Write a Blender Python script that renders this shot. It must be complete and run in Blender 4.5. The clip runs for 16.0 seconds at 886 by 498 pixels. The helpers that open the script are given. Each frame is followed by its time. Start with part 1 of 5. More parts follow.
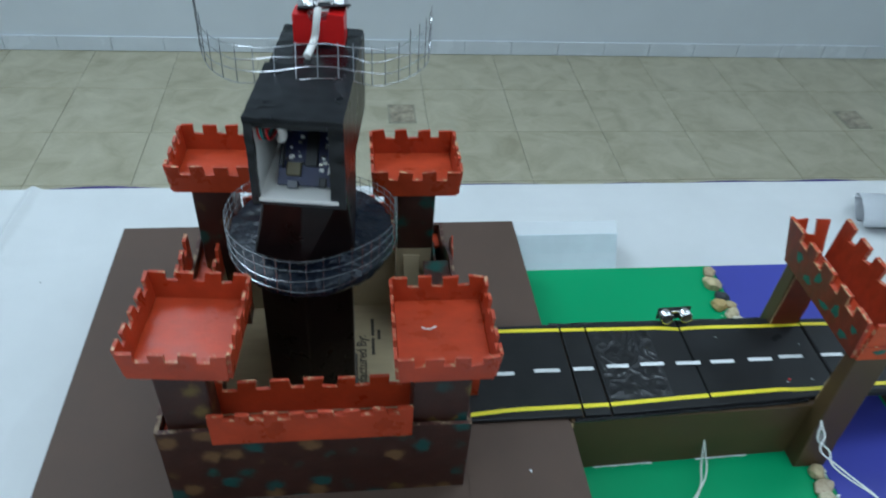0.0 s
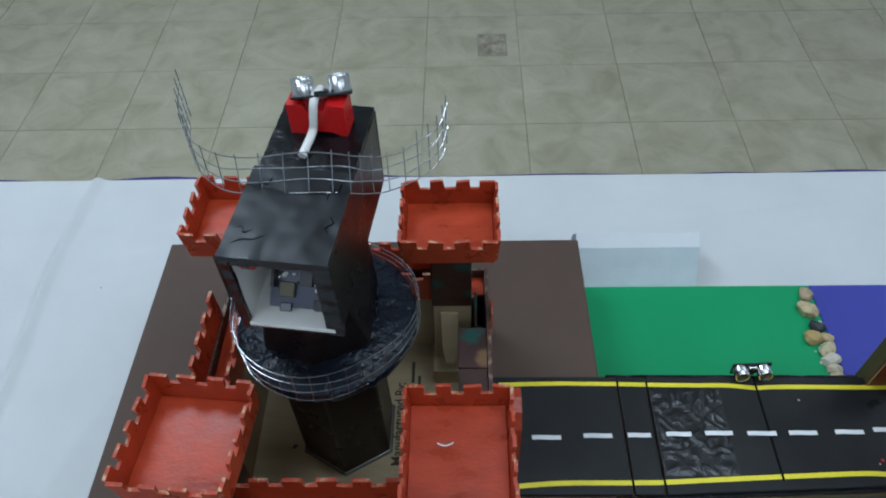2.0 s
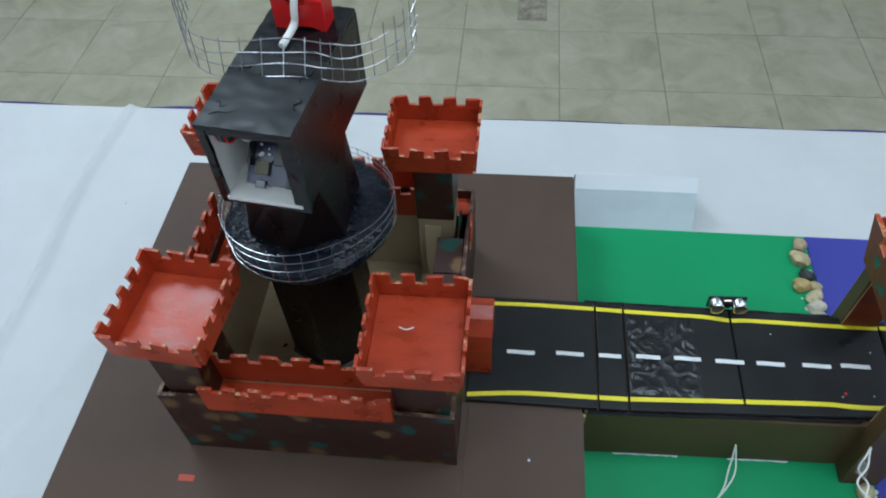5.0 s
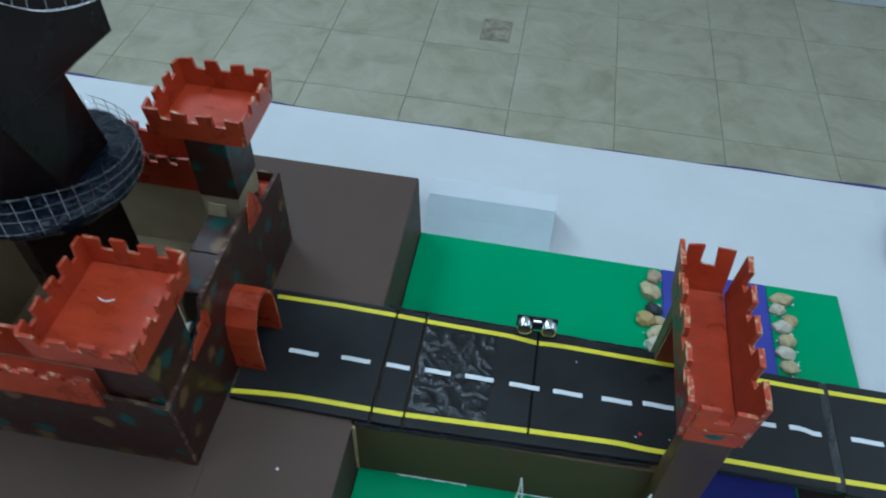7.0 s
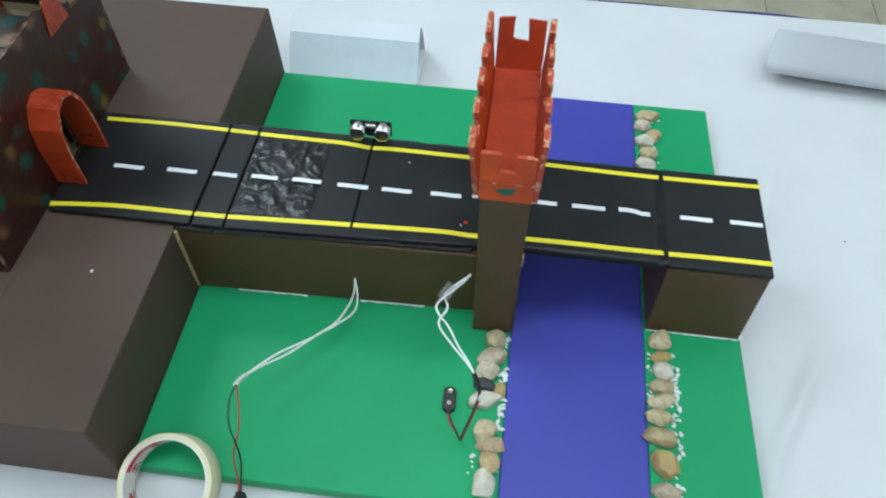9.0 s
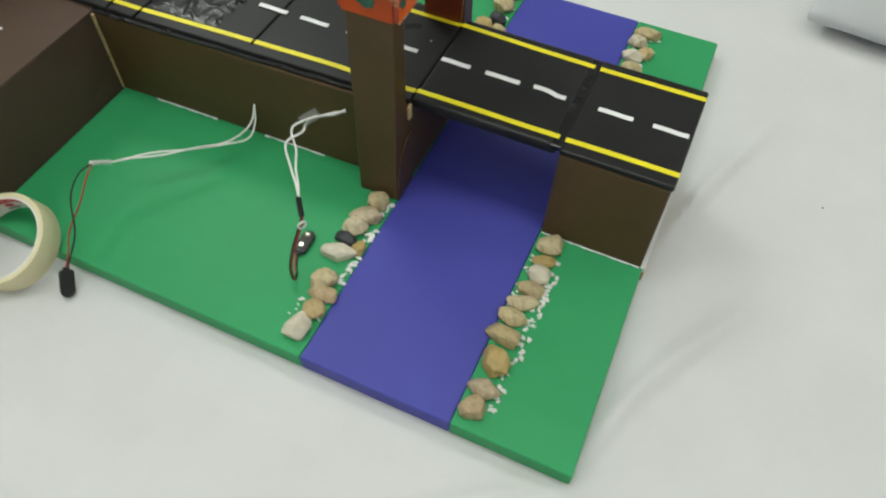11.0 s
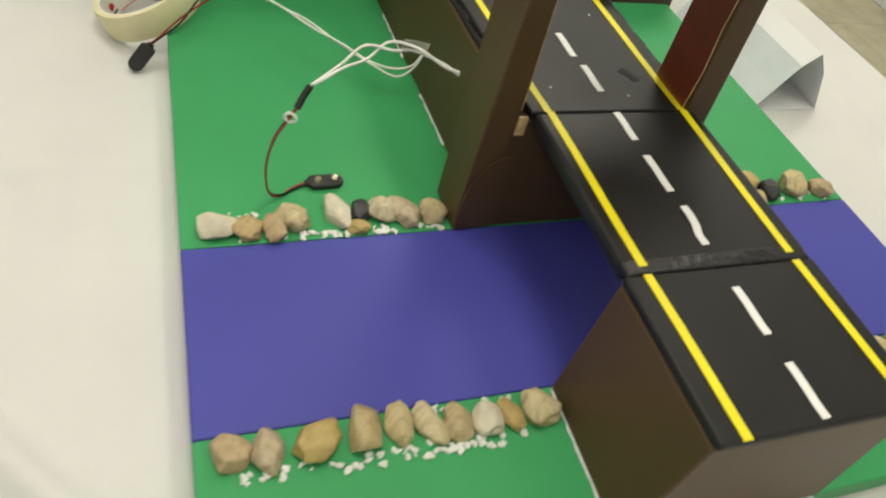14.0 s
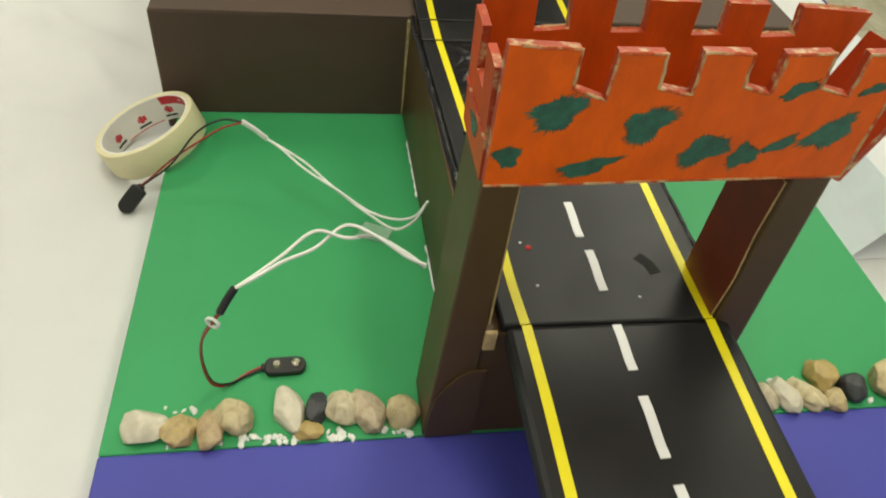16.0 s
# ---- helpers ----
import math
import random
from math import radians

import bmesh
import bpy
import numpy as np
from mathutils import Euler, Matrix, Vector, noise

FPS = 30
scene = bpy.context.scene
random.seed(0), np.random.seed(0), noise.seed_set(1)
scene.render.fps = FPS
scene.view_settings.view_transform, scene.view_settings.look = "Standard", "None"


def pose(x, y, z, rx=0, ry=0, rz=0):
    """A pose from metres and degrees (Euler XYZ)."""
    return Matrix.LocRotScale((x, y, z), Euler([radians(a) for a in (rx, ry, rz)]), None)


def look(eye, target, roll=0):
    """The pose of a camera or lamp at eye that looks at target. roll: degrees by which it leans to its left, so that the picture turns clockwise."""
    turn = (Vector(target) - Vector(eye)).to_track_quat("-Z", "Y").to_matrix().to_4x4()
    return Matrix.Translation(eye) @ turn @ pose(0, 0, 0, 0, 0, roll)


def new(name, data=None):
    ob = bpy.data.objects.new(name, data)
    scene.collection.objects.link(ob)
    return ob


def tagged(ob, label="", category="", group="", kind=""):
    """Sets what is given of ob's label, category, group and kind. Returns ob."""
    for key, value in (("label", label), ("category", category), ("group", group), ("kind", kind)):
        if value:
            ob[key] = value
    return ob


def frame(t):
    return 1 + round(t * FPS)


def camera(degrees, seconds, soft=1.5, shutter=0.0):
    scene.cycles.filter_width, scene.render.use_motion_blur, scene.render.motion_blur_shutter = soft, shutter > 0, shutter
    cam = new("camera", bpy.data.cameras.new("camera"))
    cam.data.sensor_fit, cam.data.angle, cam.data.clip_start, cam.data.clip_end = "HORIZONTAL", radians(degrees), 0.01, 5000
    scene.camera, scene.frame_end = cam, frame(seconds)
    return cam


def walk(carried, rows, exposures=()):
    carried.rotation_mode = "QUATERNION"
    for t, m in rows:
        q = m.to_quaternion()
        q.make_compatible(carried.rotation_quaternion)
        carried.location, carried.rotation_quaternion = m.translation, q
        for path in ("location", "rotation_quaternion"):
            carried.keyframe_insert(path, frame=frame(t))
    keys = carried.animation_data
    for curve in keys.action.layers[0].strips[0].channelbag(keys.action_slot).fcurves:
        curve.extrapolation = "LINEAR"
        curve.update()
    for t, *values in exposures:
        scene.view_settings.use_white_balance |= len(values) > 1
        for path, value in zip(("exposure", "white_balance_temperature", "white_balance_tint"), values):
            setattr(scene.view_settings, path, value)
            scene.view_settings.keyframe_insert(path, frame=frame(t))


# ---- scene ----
cam = camera(62.8, 16.0, soft=1.9, shutter=0.4)
PATH = [
    (0, (-0.15, -0.528, 1.542), (0.085, 0.952, 0.217), 4.8),
    (0.5, (-0.131, -0.445, 1.583), (-0.001, 0.99, 0.198), 0.8),
    (1, (-0.095, -0.386, 1.603), (0.019, 1.008, 0.174), 1.4),
    (1.5, (-0.075, -0.359, 1.605), (-0.059, 0.94, 0.085), -0.7),
    (2, (-0.072, -0.354, 1.609), (-0.131, 0.936, 0.081), -2.5),
    (2.5, (-0.071, -0.337, 1.618), (-0.151, 0.946, 0.086), -3.2),
    (3, (-0.06, -0.342, 1.616), (-0.207, 0.941, 0.089), -4.2),
    (5.3, (0.002, -0.434, 1.586), (-0.178, 0.801, 0.024), -3.6),
    (5.5, (0.007, -0.429, 1.579), (-0.128, 0.809, 0.015), -1.7),
    (6, (0.054, -0.427, 1.57), (-0.029, 0.828, 0.015), 1.5),
    (6.5, (0.136, -0.406, 1.565), (0.053, 0.877, 0.033), 4.0),
    (7, (0.211, -0.386, 1.523), (0.033, 0.906, 0.007), 2.9),
    (7.5, (0.266, -0.398, 1.495), (0.069, 0.853, -0.053), 3.4),
    (8, (0.303, -0.413, 1.464), (0.114, 0.773, -0.135), 2.0),
    (8.5, (0.339, -0.443, 1.428), (0.188, 0.695, -0.21), 2.4),
    (9, (0.396, -0.466, 1.419), (0.257, 0.718, -0.187), 0.8),
    (9.5, (0.461, -0.492, 1.401), (0.216, 0.613, -0.248), -0.2),
    (10, (0.538, -0.475, 1.372), (0.173, 0.633, -0.253), 1.0),
    (10.2, (0.55, -0.473, 1.36), (0.181, 0.62, -0.273), 1.6),
    (12.5, (0.829, -0.417, 1.201), (-0.063, 0.516, -0.326), 5.6),
    (13, (0.838, -0.368, 1.171), (-0.253, 0.476, -0.277), 11.6),
    (13.5, (0.796, -0.311, 1.147), (-0.419, 0.374, -0.286), 13.4),
    (14, (0.757, -0.257, 1.124), (-0.501, 0.384, -0.292), 15.3),
    (14.5, (0.74, -0.185, 1.124), (-0.593, 0.312, -0.281), 9.8),
    (15, (0.708, -0.159, 1.144), (-0.601, 0.255, -0.31), 8.5),
    (15.5, (0.672, -0.148, 1.162), (-0.663, 0.196, -0.286), 8.7),
    (16, (0.648, -0.137, 1.151), (-0.75, 0.171, -0.246), 7.8),
]
EXPOSURES = [(0.0, -0.53, 5200, 0), (1.0, -0.74, 5200, 2), (3.0, -0.70, 5500, 6), (6.0, -0.52, 5200, 1), (7.0, -0.76, 4900, -1), (8.0, -0.49, 4800, 0), (8.5, -0.30, 5200, 2), (9.5, -0.15, 5800, 2), (10.2, -0.20, 6100, 3), (12.5, -0.77, 8100, 4), (13.5, -0.40, 8300, 4), (14.5, -0.14, 7500, 7), (15.5, -0.16, 8300, 5), (16.0, -0.19, 7900, 3)]
walk(cam, [(t, look(eye, target, roll)) for t, eye, target, roll in PATH], exposures=EXPOSURES)

# ---- light: a room lit by ceiling tube lights ----
world = bpy.data.worlds.new("world")
world.use_nodes = True
world.node_tree.nodes["Background"].inputs[0].default_value = (0.75, 0.85, 1.0, 1)
world.node_tree.nodes["Background"].inputs[1].default_value = 0.2
scene.world = world
TUBE_WATTS = 14.6
TUBES = {(-1.35, 1.15): 2.3, (0.45, 0.0): 1.0, (2.25, 1.15): 0.55, (-1.35, -1.2): 1.0, (0.45, -1.7): 0.4, (2.25, -1.2): 0.3}
for (tx, ty), share in TUBES.items():
    lamp = bpy.data.lights.new("tube_lamp", "AREA")
    lamp.shape, lamp.size, lamp.size_y = "RECTANGLE", 1.2, 0.6
    lamp.energy, lamp.color = TUBE_WATTS * share, (0.95, 0.99, 1.0)
    lo = new("tube_lamp", lamp)
    lo.matrix_world = pose(tx, ty, 2.86)


# ---- node materials ----
def base_mat(name, colour, rough=0.6, metal=0.0, spec=0.5):
    m = bpy.data.materials.new(name)
    m.use_nodes = True
    b = m.node_tree.nodes["Principled BSDF"]
    b.inputs["Base Color"].default_value = (*colour, 1)
    b.inputs["Roughness"].default_value = rough
    b.inputs["Metallic"].default_value = metal
    b.inputs["Specular IOR Level"].default_value = spec
    return m


def nodes_of(m):
    return m.node_tree.nodes, m.node_tree.links, m.node_tree.nodes["Principled BSDF"]


def coords(m, stretch=(1, 1, 1)):
    n, l, b = nodes_of(m)
    c = n.new("ShaderNodeTexCoord")
    mp = n.new("ShaderNodeMapping")
    mp.inputs["Scale"].default_value = stretch
    l.new(c.outputs["Object"], mp.inputs["Vector"])
    return mp.outputs["Vector"]


def noise_node(m, vec, scale, detail=4.0, rough=0.6, dist=0.0):
    n, l, b = nodes_of(m)
    t = n.new("ShaderNodeTexNoise")
    t.inputs["Scale"].default_value, t.inputs["Detail"].default_value = scale, detail
    t.inputs["Roughness"].default_value, t.inputs["Distortion"].default_value = rough, dist
    l.new(vec, t.inputs["Vector"])
    return t.outputs["Fac"]


def ramp(m, fac, stops):
    n, l, b = nodes_of(m)
    r = n.new("ShaderNodeValToRGB")
    e = r.color_ramp.elements
    while len(e) < len(stops):
        e.new(0.5)
    for s, (p, c) in zip(e, stops):
        s.position, s.color = p, (*c, 1)
    l.new(fac, r.inputs["Fac"])
    return r.outputs["Color"]


def mixed(m, fac, a, b_):
    n, l, b = nodes_of(m)
    x = n.new("ShaderNodeMix")
    x.data_type = "RGBA"
    for sock, v in ((x.inputs["Factor"], fac), (x.inputs[6], a), (x.inputs[7], b_)):
        if isinstance(v, (int, float)):
            sock.default_value = v
        elif isinstance(v, tuple):
            sock.default_value = (*v, 1)
        else:
            l.new(v, sock)
    return x.outputs[2]


def bumped(m, height, strength, distance):
    n, l, b = nodes_of(m)
    k = n.new("ShaderNodeBump")
    k.inputs["Strength"].default_value, k.inputs["Distance"].default_value = strength, distance
    l.new(height, k.inputs["Height"])
    if b.inputs["Normal"].is_linked:
        l.new(b.inputs["Normal"].links[0].from_socket, k.inputs["Normal"])
    l.new(k.outputs["Normal"], b.inputs["Normal"])


def tint(c, f):
    return tuple(min(1.0, v * f) for v in c)


def surface(name, colour, rough=0.6, vary=0.2, scale=40, fine=400, bump=0.15, dist=0.0006, stretch=(1, 1, 1), metal=0.0, spec=0.5, rvary=0.12):
    """A plain painted, paper or plastic surface with wear at two scales."""
    m = base_mat(name, colour, rough, metal, spec)
    n, l, b = nodes_of(m)
    v = coords(m, stretch)
    big, small = noise_node(m, v, scale, 5), noise_node(m, v, fine, 3)
    c = ramp(m, big, [(0.3, tint(colour, 1 - vary)), (0.7, tint(colour, 1 + vary))])
    c = mixed(m, ramp(m, small, [(0.35, (0, 0, 0)), (0.75, (0.35, 0.35, 0.35))]), c, tint(colour, 1 - 0.7 * vary))
    l.new(c, b.inputs["Base Color"])
    rr = n.new("ShaderNodeMapRange")
    rr.inputs[3].default_value, rr.inputs[4].default_value = max(0.04, rough - rvary), min(1.0, rough + rvary)
    l.new(big, rr.inputs[0])
    l.new(rr.outputs[0], b.inputs["Roughness"])
    if bump:
        bumped(m, small, bump, dist)
        bumped(m, big, bump, dist * 3)
    return m


def dabbed(name, ground, dabs, cell=34, size=0.3, rough=0.4, share=0.75, offset=0.0):
    """Brushed poster paint with dabs of other colours."""
    m = surface(name, ground, rough, 0.3, 60, 500, 0.3, 0.0006, (1, 1, 1))
    n, l, b = nodes_of(m)
    ground_out = b.inputs["Base Color"].links[0].from_socket
    v = coords(m, (1, 1, 1))
    wob = n.new("ShaderNodeTexNoise")
    wob.inputs["Scale"].default_value, wob.inputs["Detail"].default_value = 90, 5
    l.new(v, wob.inputs["Vector"])
    add = n.new("ShaderNodeVectorMath")
    add.operation = "MULTIPLY_ADD"
    add.inputs[1].default_value = (0.014, 0.014, 0.014)
    l.new(wob.outputs["Color"], add.inputs[0])
    l.new(v, add.inputs[2])
    shift = n.new("ShaderNodeVectorMath")
    shift.inputs[1].default_value = (offset, offset * 0.7, offset * 0.4)
    l.new(add.outputs[0], shift.inputs[0])
    vor = n.new("ShaderNodeTexVoronoi")
    vor.inputs["Scale"].default_value, vor.inputs["Randomness"].default_value = cell, 0.9
    l.new(shift.outputs[0], vor.inputs["Vector"])
    spot = ramp(m, vor.outputs["Distance"], [(size - 0.06, (0.9, 0.9, 0.9)), (size + 0.16, (0, 0, 0))])
    sep = n.new("ShaderNodeSeparateColor")
    l.new(vor.outputs["Color"], sep.inputs[0])
    have = ramp(m, sep.outputs[0], [(share, (1, 1, 1)), (share + 0.01, (0, 0, 0))])
    both = n.new("ShaderNodeMix")
    both.data_type, both.blend_type = "RGBA", "MULTIPLY"
    both.inputs["Factor"].default_value = 1
    l.new(spot, both.inputs[6])
    l.new(have, both.inputs[7])
    colour = ramp(m, sep.outputs[1], [(i / len(dabs), c) for i, c in enumerate(dabs)])
    n[-1].color_ramp.interpolation = "CONSTANT"
    out = mixed(m, both.outputs[2], ground_out, colour)
    l.new(out, b.inputs["Base Color"])
    return m


M = {}
RED = (0.42, 0.048, 0.013)
M["cloth"] = surface("white_cloth", (0.63, 0.63, 0.625), 0.85, 0.04, 9, 900, 0.25, 0.0008, rvary=0.05)
M["purple"] = surface("purple_cloth", (0.05, 0.035, 0.16), 0.8, 0.2, 30, 700, 0.2)
M["wood"] = surface("table_wood", (0.22, 0.13, 0.07), 0.5, 0.25, 14, 200, 0.1, 0.0006, (1, 8, 8))
M["wall"] = surface("wall_paint", (0.70, 0.73, 0.76), 0.5, 0.03, 3, 220, 0.1)
M["skirt"] = surface("skirting_tile", (0.70, 0.73, 0.76), 0.25, 0.04, 6, 90, 0.04)
M["grout"] = surface("tile_grout", (0.35, 0.33, 0.255), 0.9, 0.2, 30, 300, 0.3)
M["ceiling"] = surface("ceiling_paint", (0.78, 0.78, 0.77), 0.8, 0.03, 3, 200, 0.1)
M["brown"] = surface("brown_chart_paper", (0.090, 0.058, 0.042), 0.62, 0.1, 11, 700, 0.12, 0.0004, spec=0.3)
M["brown_shiny"] = surface("brown_painted_card", (0.095, 0.056, 0.025), 0.42, 0.15, 16, 420, 0.12, 0.0004, spec=0.3)
M["faint_smudge"] = surface("faint_dark_smudge", (0.009, 0.009, 0.009), 0.6, 0.4, 200, 700, 0.2, 0.0004, spec=0.2)
M["smudge"] = base_mat("matt_black_smudge", (0.004, 0.004, 0.004), 0.9, 0.0, 0.15)
M["maroon"] = surface("maroon_paint", (0.16, 0.026, 0.009), 0.4, 0.25, 50, 500, 0.25, 0.0005)
M["green"] = surface("green_chart_paper", (0.034, 0.315, 0.115), 0.5, 0.07, 7, 800, 0.08, 0.0003, spec=0.25)
M["blue"] = surface("blue_chart_paper", (0.054, 0.058, 0.34), 0.5, 0.08, 8, 800, 0.08, 0.0003, spec=0.35)
M["road"] = surface("black_chart_paper", (0.014, 0.014, 0.0145), 0.45, 0.25, 26, 600, 0.12, 0.0004, spec=0.28)
M["road_edge"] = surface("black_tape_edge", (0.006, 0.006, 0.007), 0.25, 0.3, 60, 300, 0.4, 0.001)
M["line_yellow"] = surface("yellow_tape", (0.82, 0.71, 0.022), 0.45, 0.06, 40, 500, 0.08, 0.0002)
M["line_white"] = surface("white_tape", (0.80, 0.80, 0.80), 0.5, 0.05, 40, 500, 0.08, 0.0002)
M["red"] = surface("red_poster_paint", RED, 0.33, 0.26, 28, 240, 0.28, 0.0006, (1, 1.8, 1), spec=0.4, rvary=0.3)
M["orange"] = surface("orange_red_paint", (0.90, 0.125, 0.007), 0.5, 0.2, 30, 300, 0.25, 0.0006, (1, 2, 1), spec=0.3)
# west-facing outer side: the gate's red darkened to hold its shade
M["gate_red_shaded"] = surface("shaded_red_gate_paint", (0.165, 0.024, 0.010), 0.42, 0.35, 45, 300, 0.3, 0.0006, (1, 2, 1), spec=0.35)
# inside of the east panel: shade put into a deeper red
M["gate_inner_shaded"] = surface("shaded_inner_gate_paint", (0.27, 0.034, 0.011), 0.4, 0.3, 40, 300, 0.3, 0.0006, (1, 2, 1), spec=0.35)
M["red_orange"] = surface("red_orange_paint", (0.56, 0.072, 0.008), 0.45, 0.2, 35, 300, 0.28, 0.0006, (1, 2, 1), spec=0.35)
M["green_paint"] = surface("green_poster_paint", (0.020, 0.125, 0.088), 0.5, 0.45, 160, 600, 0.4, 0.0006)
M["worn"] = None
M["spots"] = dabbed("maroon_paint_with_dabs", (0.038, 0.011, 0.0065), [(0.006, 0.075, 0.058), (0.17, 0.115, 0.026), (0.007, 0.062, 0.050), (0.16, 0.085, 0.032), (0.010, 0.072, 0.064)], 38, 0.30, 0.42, 0.82)
M["card"] = surface("corrugated_card", (0.42, 0.335, 0.20), 0.8, 0.1, 20, 260, 0.2, 0.0006, (1, 6, 1))
M["card_edge"] = surface("raw_card_edge", (0.52, 0.37, 0.19), 0.9, 0.3, 180, 700, 0.5, 0.001)
M["black_tape"] = surface("glossy_black_tape", (0.005, 0.0055, 0.007), 0.22, 0.3, 22, 160, 0.22, 0.0016, spec=0.35)
M["black_paint"] = surface("black_maroon_paint", (0.008, 0.0032, 0.0028), 0.30, 0.35, 40, 300, 0.22, 0.0008, spec=0.22)
M["foil"] = surface("black_bin_liner", (0.006, 0.008, 0.015), 0.2, 0.4, 34, 90, 0.5, 0.004, (1, 1, 0.5), spec=0.24)
M["film_black"] = surface("crinkled_black_wrap", (0.006, 0.007, 0.009), 0.3, 0.3, 14, 60, 0.03, 0.002, spec=0.3, rvary=0.2)
M["steel"] = base_mat("steel_wire", (0.50, 0.50, 0.52), 0.22, 1.0)
M["can"] = surface("aluminium_can", (0.75, 0.75, 0.76), 0.22, 0.08, 60, 500, 0.05, metal=1.0)
M["grid"] = base_mat("dark_mesh", (0.10, 0.10, 0.11), 0.4, 0.8)
M["pcb"] = surface("blue_circuit_board", (0.013, 0.016, 0.060), 0.35, 0.2, 80, 600, 0.05)
M["pcb_black"] = surface("black_circuit_board", (0.012, 0.013, 0.016), 0.35, 0.2, 80, 600, 0.05)
M["olive"] = surface("dull_olive_block", (0.10, 0.082, 0.035), 0.45, 0.2, 80, 600, 0.05)
M["chip"] = base_mat("black_chip", (0.01, 0.01, 0.01), 0.4)
M["white_box"] = surface("white_paper_lining", (0.82, 0.80, 0.76), 0.7, 0.08, 30, 400, 0.2)
M["white_plastic"] = surface("white_wire_plastic", (0.74, 0.75, 0.71), 0.4, 0.05, 60, 500, 0.05)
M["red_plastic"] = surface("red_plastic", (0.62, 0.012, 0.012), 0.3, 0.08, 40, 500, 0.05)
M["red_wire"] = surface("red_wire", (0.33, 0.025, 0.02), 0.4, 0.1, 60, 500, 0.05)
M["black_wire"] = surface("black_wire", (0.012, 0.012, 0.012), 0.4, 0.2, 60, 500, 0.05)
M["black_plastic"] = surface("black_soft_plastic", (0.014, 0.014, 0.014), 0.42, 0.2, 120, 900, 0.3)
M["teal_wire"] = base_mat("teal_wire", (0.03, 0.3, 0.3), 0.4)
M["tape_side"] = surface("masking_tape", (0.72, 0.66, 0.42), 0.6, 0.06, 30, 900, 0.15, 0.0004)
M["core"] = surface("white_tape_core", (0.74, 0.71, 0.66), 0.6, 0.06, 40, 500, 0.05)
M["core_red"] = surface("red_core_print", (0.55, 0.02, 0.03), 0.6, 0.08, 40, 500, 0.05)
M["core_dark"] = base_mat("dark_core_print", (0.03, 0.03, 0.03), 0.6)
M["paper"] = surface("white_paper", (0.80, 0.81, 0.83), 0.7, 0.03, 12, 500, 0.1, 0.0003)
# two bluish tones of the white sheet, for shade on the prism's front
M["paper_shaded"] = surface("shaded_grey_paper", (0.74, 0.79, 0.84), 0.6, 0.06, 20, 500, 0.08, 0.0003)
M["paper_half_shaded"] = surface("half_shaded_paper", (0.76, 0.80, 0.85), 0.6, 0.05, 20, 500, 0.08, 0.0003)
M["ink"] = base_mat("black_ink", (0.05, 0.042, 0.03), 0.8)
M["gravel"] = surface("white_gravel", (0.72, 0.73, 0.70), 0.6, 0.1, 200, 900, 0.3)
M["drain"] = surface("drain_plate", (0.36, 0.31, 0.22), 0.4, 0.6, 26, 200, 0.4, 0.002)
M["lamp_body"] = base_mat("lamp_body", (0.7, 0.7, 0.7), 0.5)
M["snap"] = base_mat("snap_metal", (0.7, 0.66, 0.55), 0.25, 1.0)
M["clear_tape"] = base_mat("clear_tape", (0.9, 0.92, 0.9), 0.12)
M["clear_tape"].node_tree.nodes["Principled BSDF"].inputs["Transmission Weight"].default_value = 0.92
M["glue"] = base_mat("clear_glue", (0.14, 0.13, 0.12), 0.15)


def make_spot_edge():
    """Maroon cut edges, rubbed bare here and there."""
    m = surface("maroon_edge_worn_to_card", (0.06, 0.02, 0.014), 0.6, 0.2, 60, 500, 0.4, 0.0008)
    n, l, b = nodes_of(m)
    dark = b.inputs["Base Color"].links[0].from_socket
    f = ramp(m, noise_node(m, coords(m), 90, 4), [(0.5, (0, 0, 0)), (0.66, (0.7, 0.7, 0.7))])
    l.new(mixed(m, f, dark, (0.40, 0.29, 0.17)), b.inputs["Base Color"])
    return m


def make_worn():
    """Red paint rubbed through to the raw card on cut edges."""
    m = surface("red_paint_worn_to_card", RED, 0.5, 0.2, 60, 500, 0.4, 0.0008)
    n, l, b = nodes_of(m)
    red = b.inputs["Base Color"].links[0].from_socket
    f = ramp(m, noise_node(m, coords(m), 130, 4), [(0.53, (0, 0, 0)), (0.63, (0.8, 0.8, 0.8))])
    l.new(mixed(m, f, red, (0.60, 0.43, 0.24)), b.inputs["Base Color"])
    return m


def make_rim():
    """Torn cream card showing through red paint."""
    m = surface("torn_card_rim", (0.58, 0.40, 0.21), 0.8, 0.2, 150, 600, 0.5, 0.0008)
    n, l, b = nodes_of(m)
    pale = b.inputs["Base Color"].links[0].from_socket
    f = ramp(m, noise_node(m, coords(m), 110, 4), [(0.44, (0, 0, 0)), (0.56, (0.95, 0.95, 0.95))])
    l.new(mixed(m, f, pale, (0.5, 0.06, 0.01)), b.inputs["Base Color"])
    return m


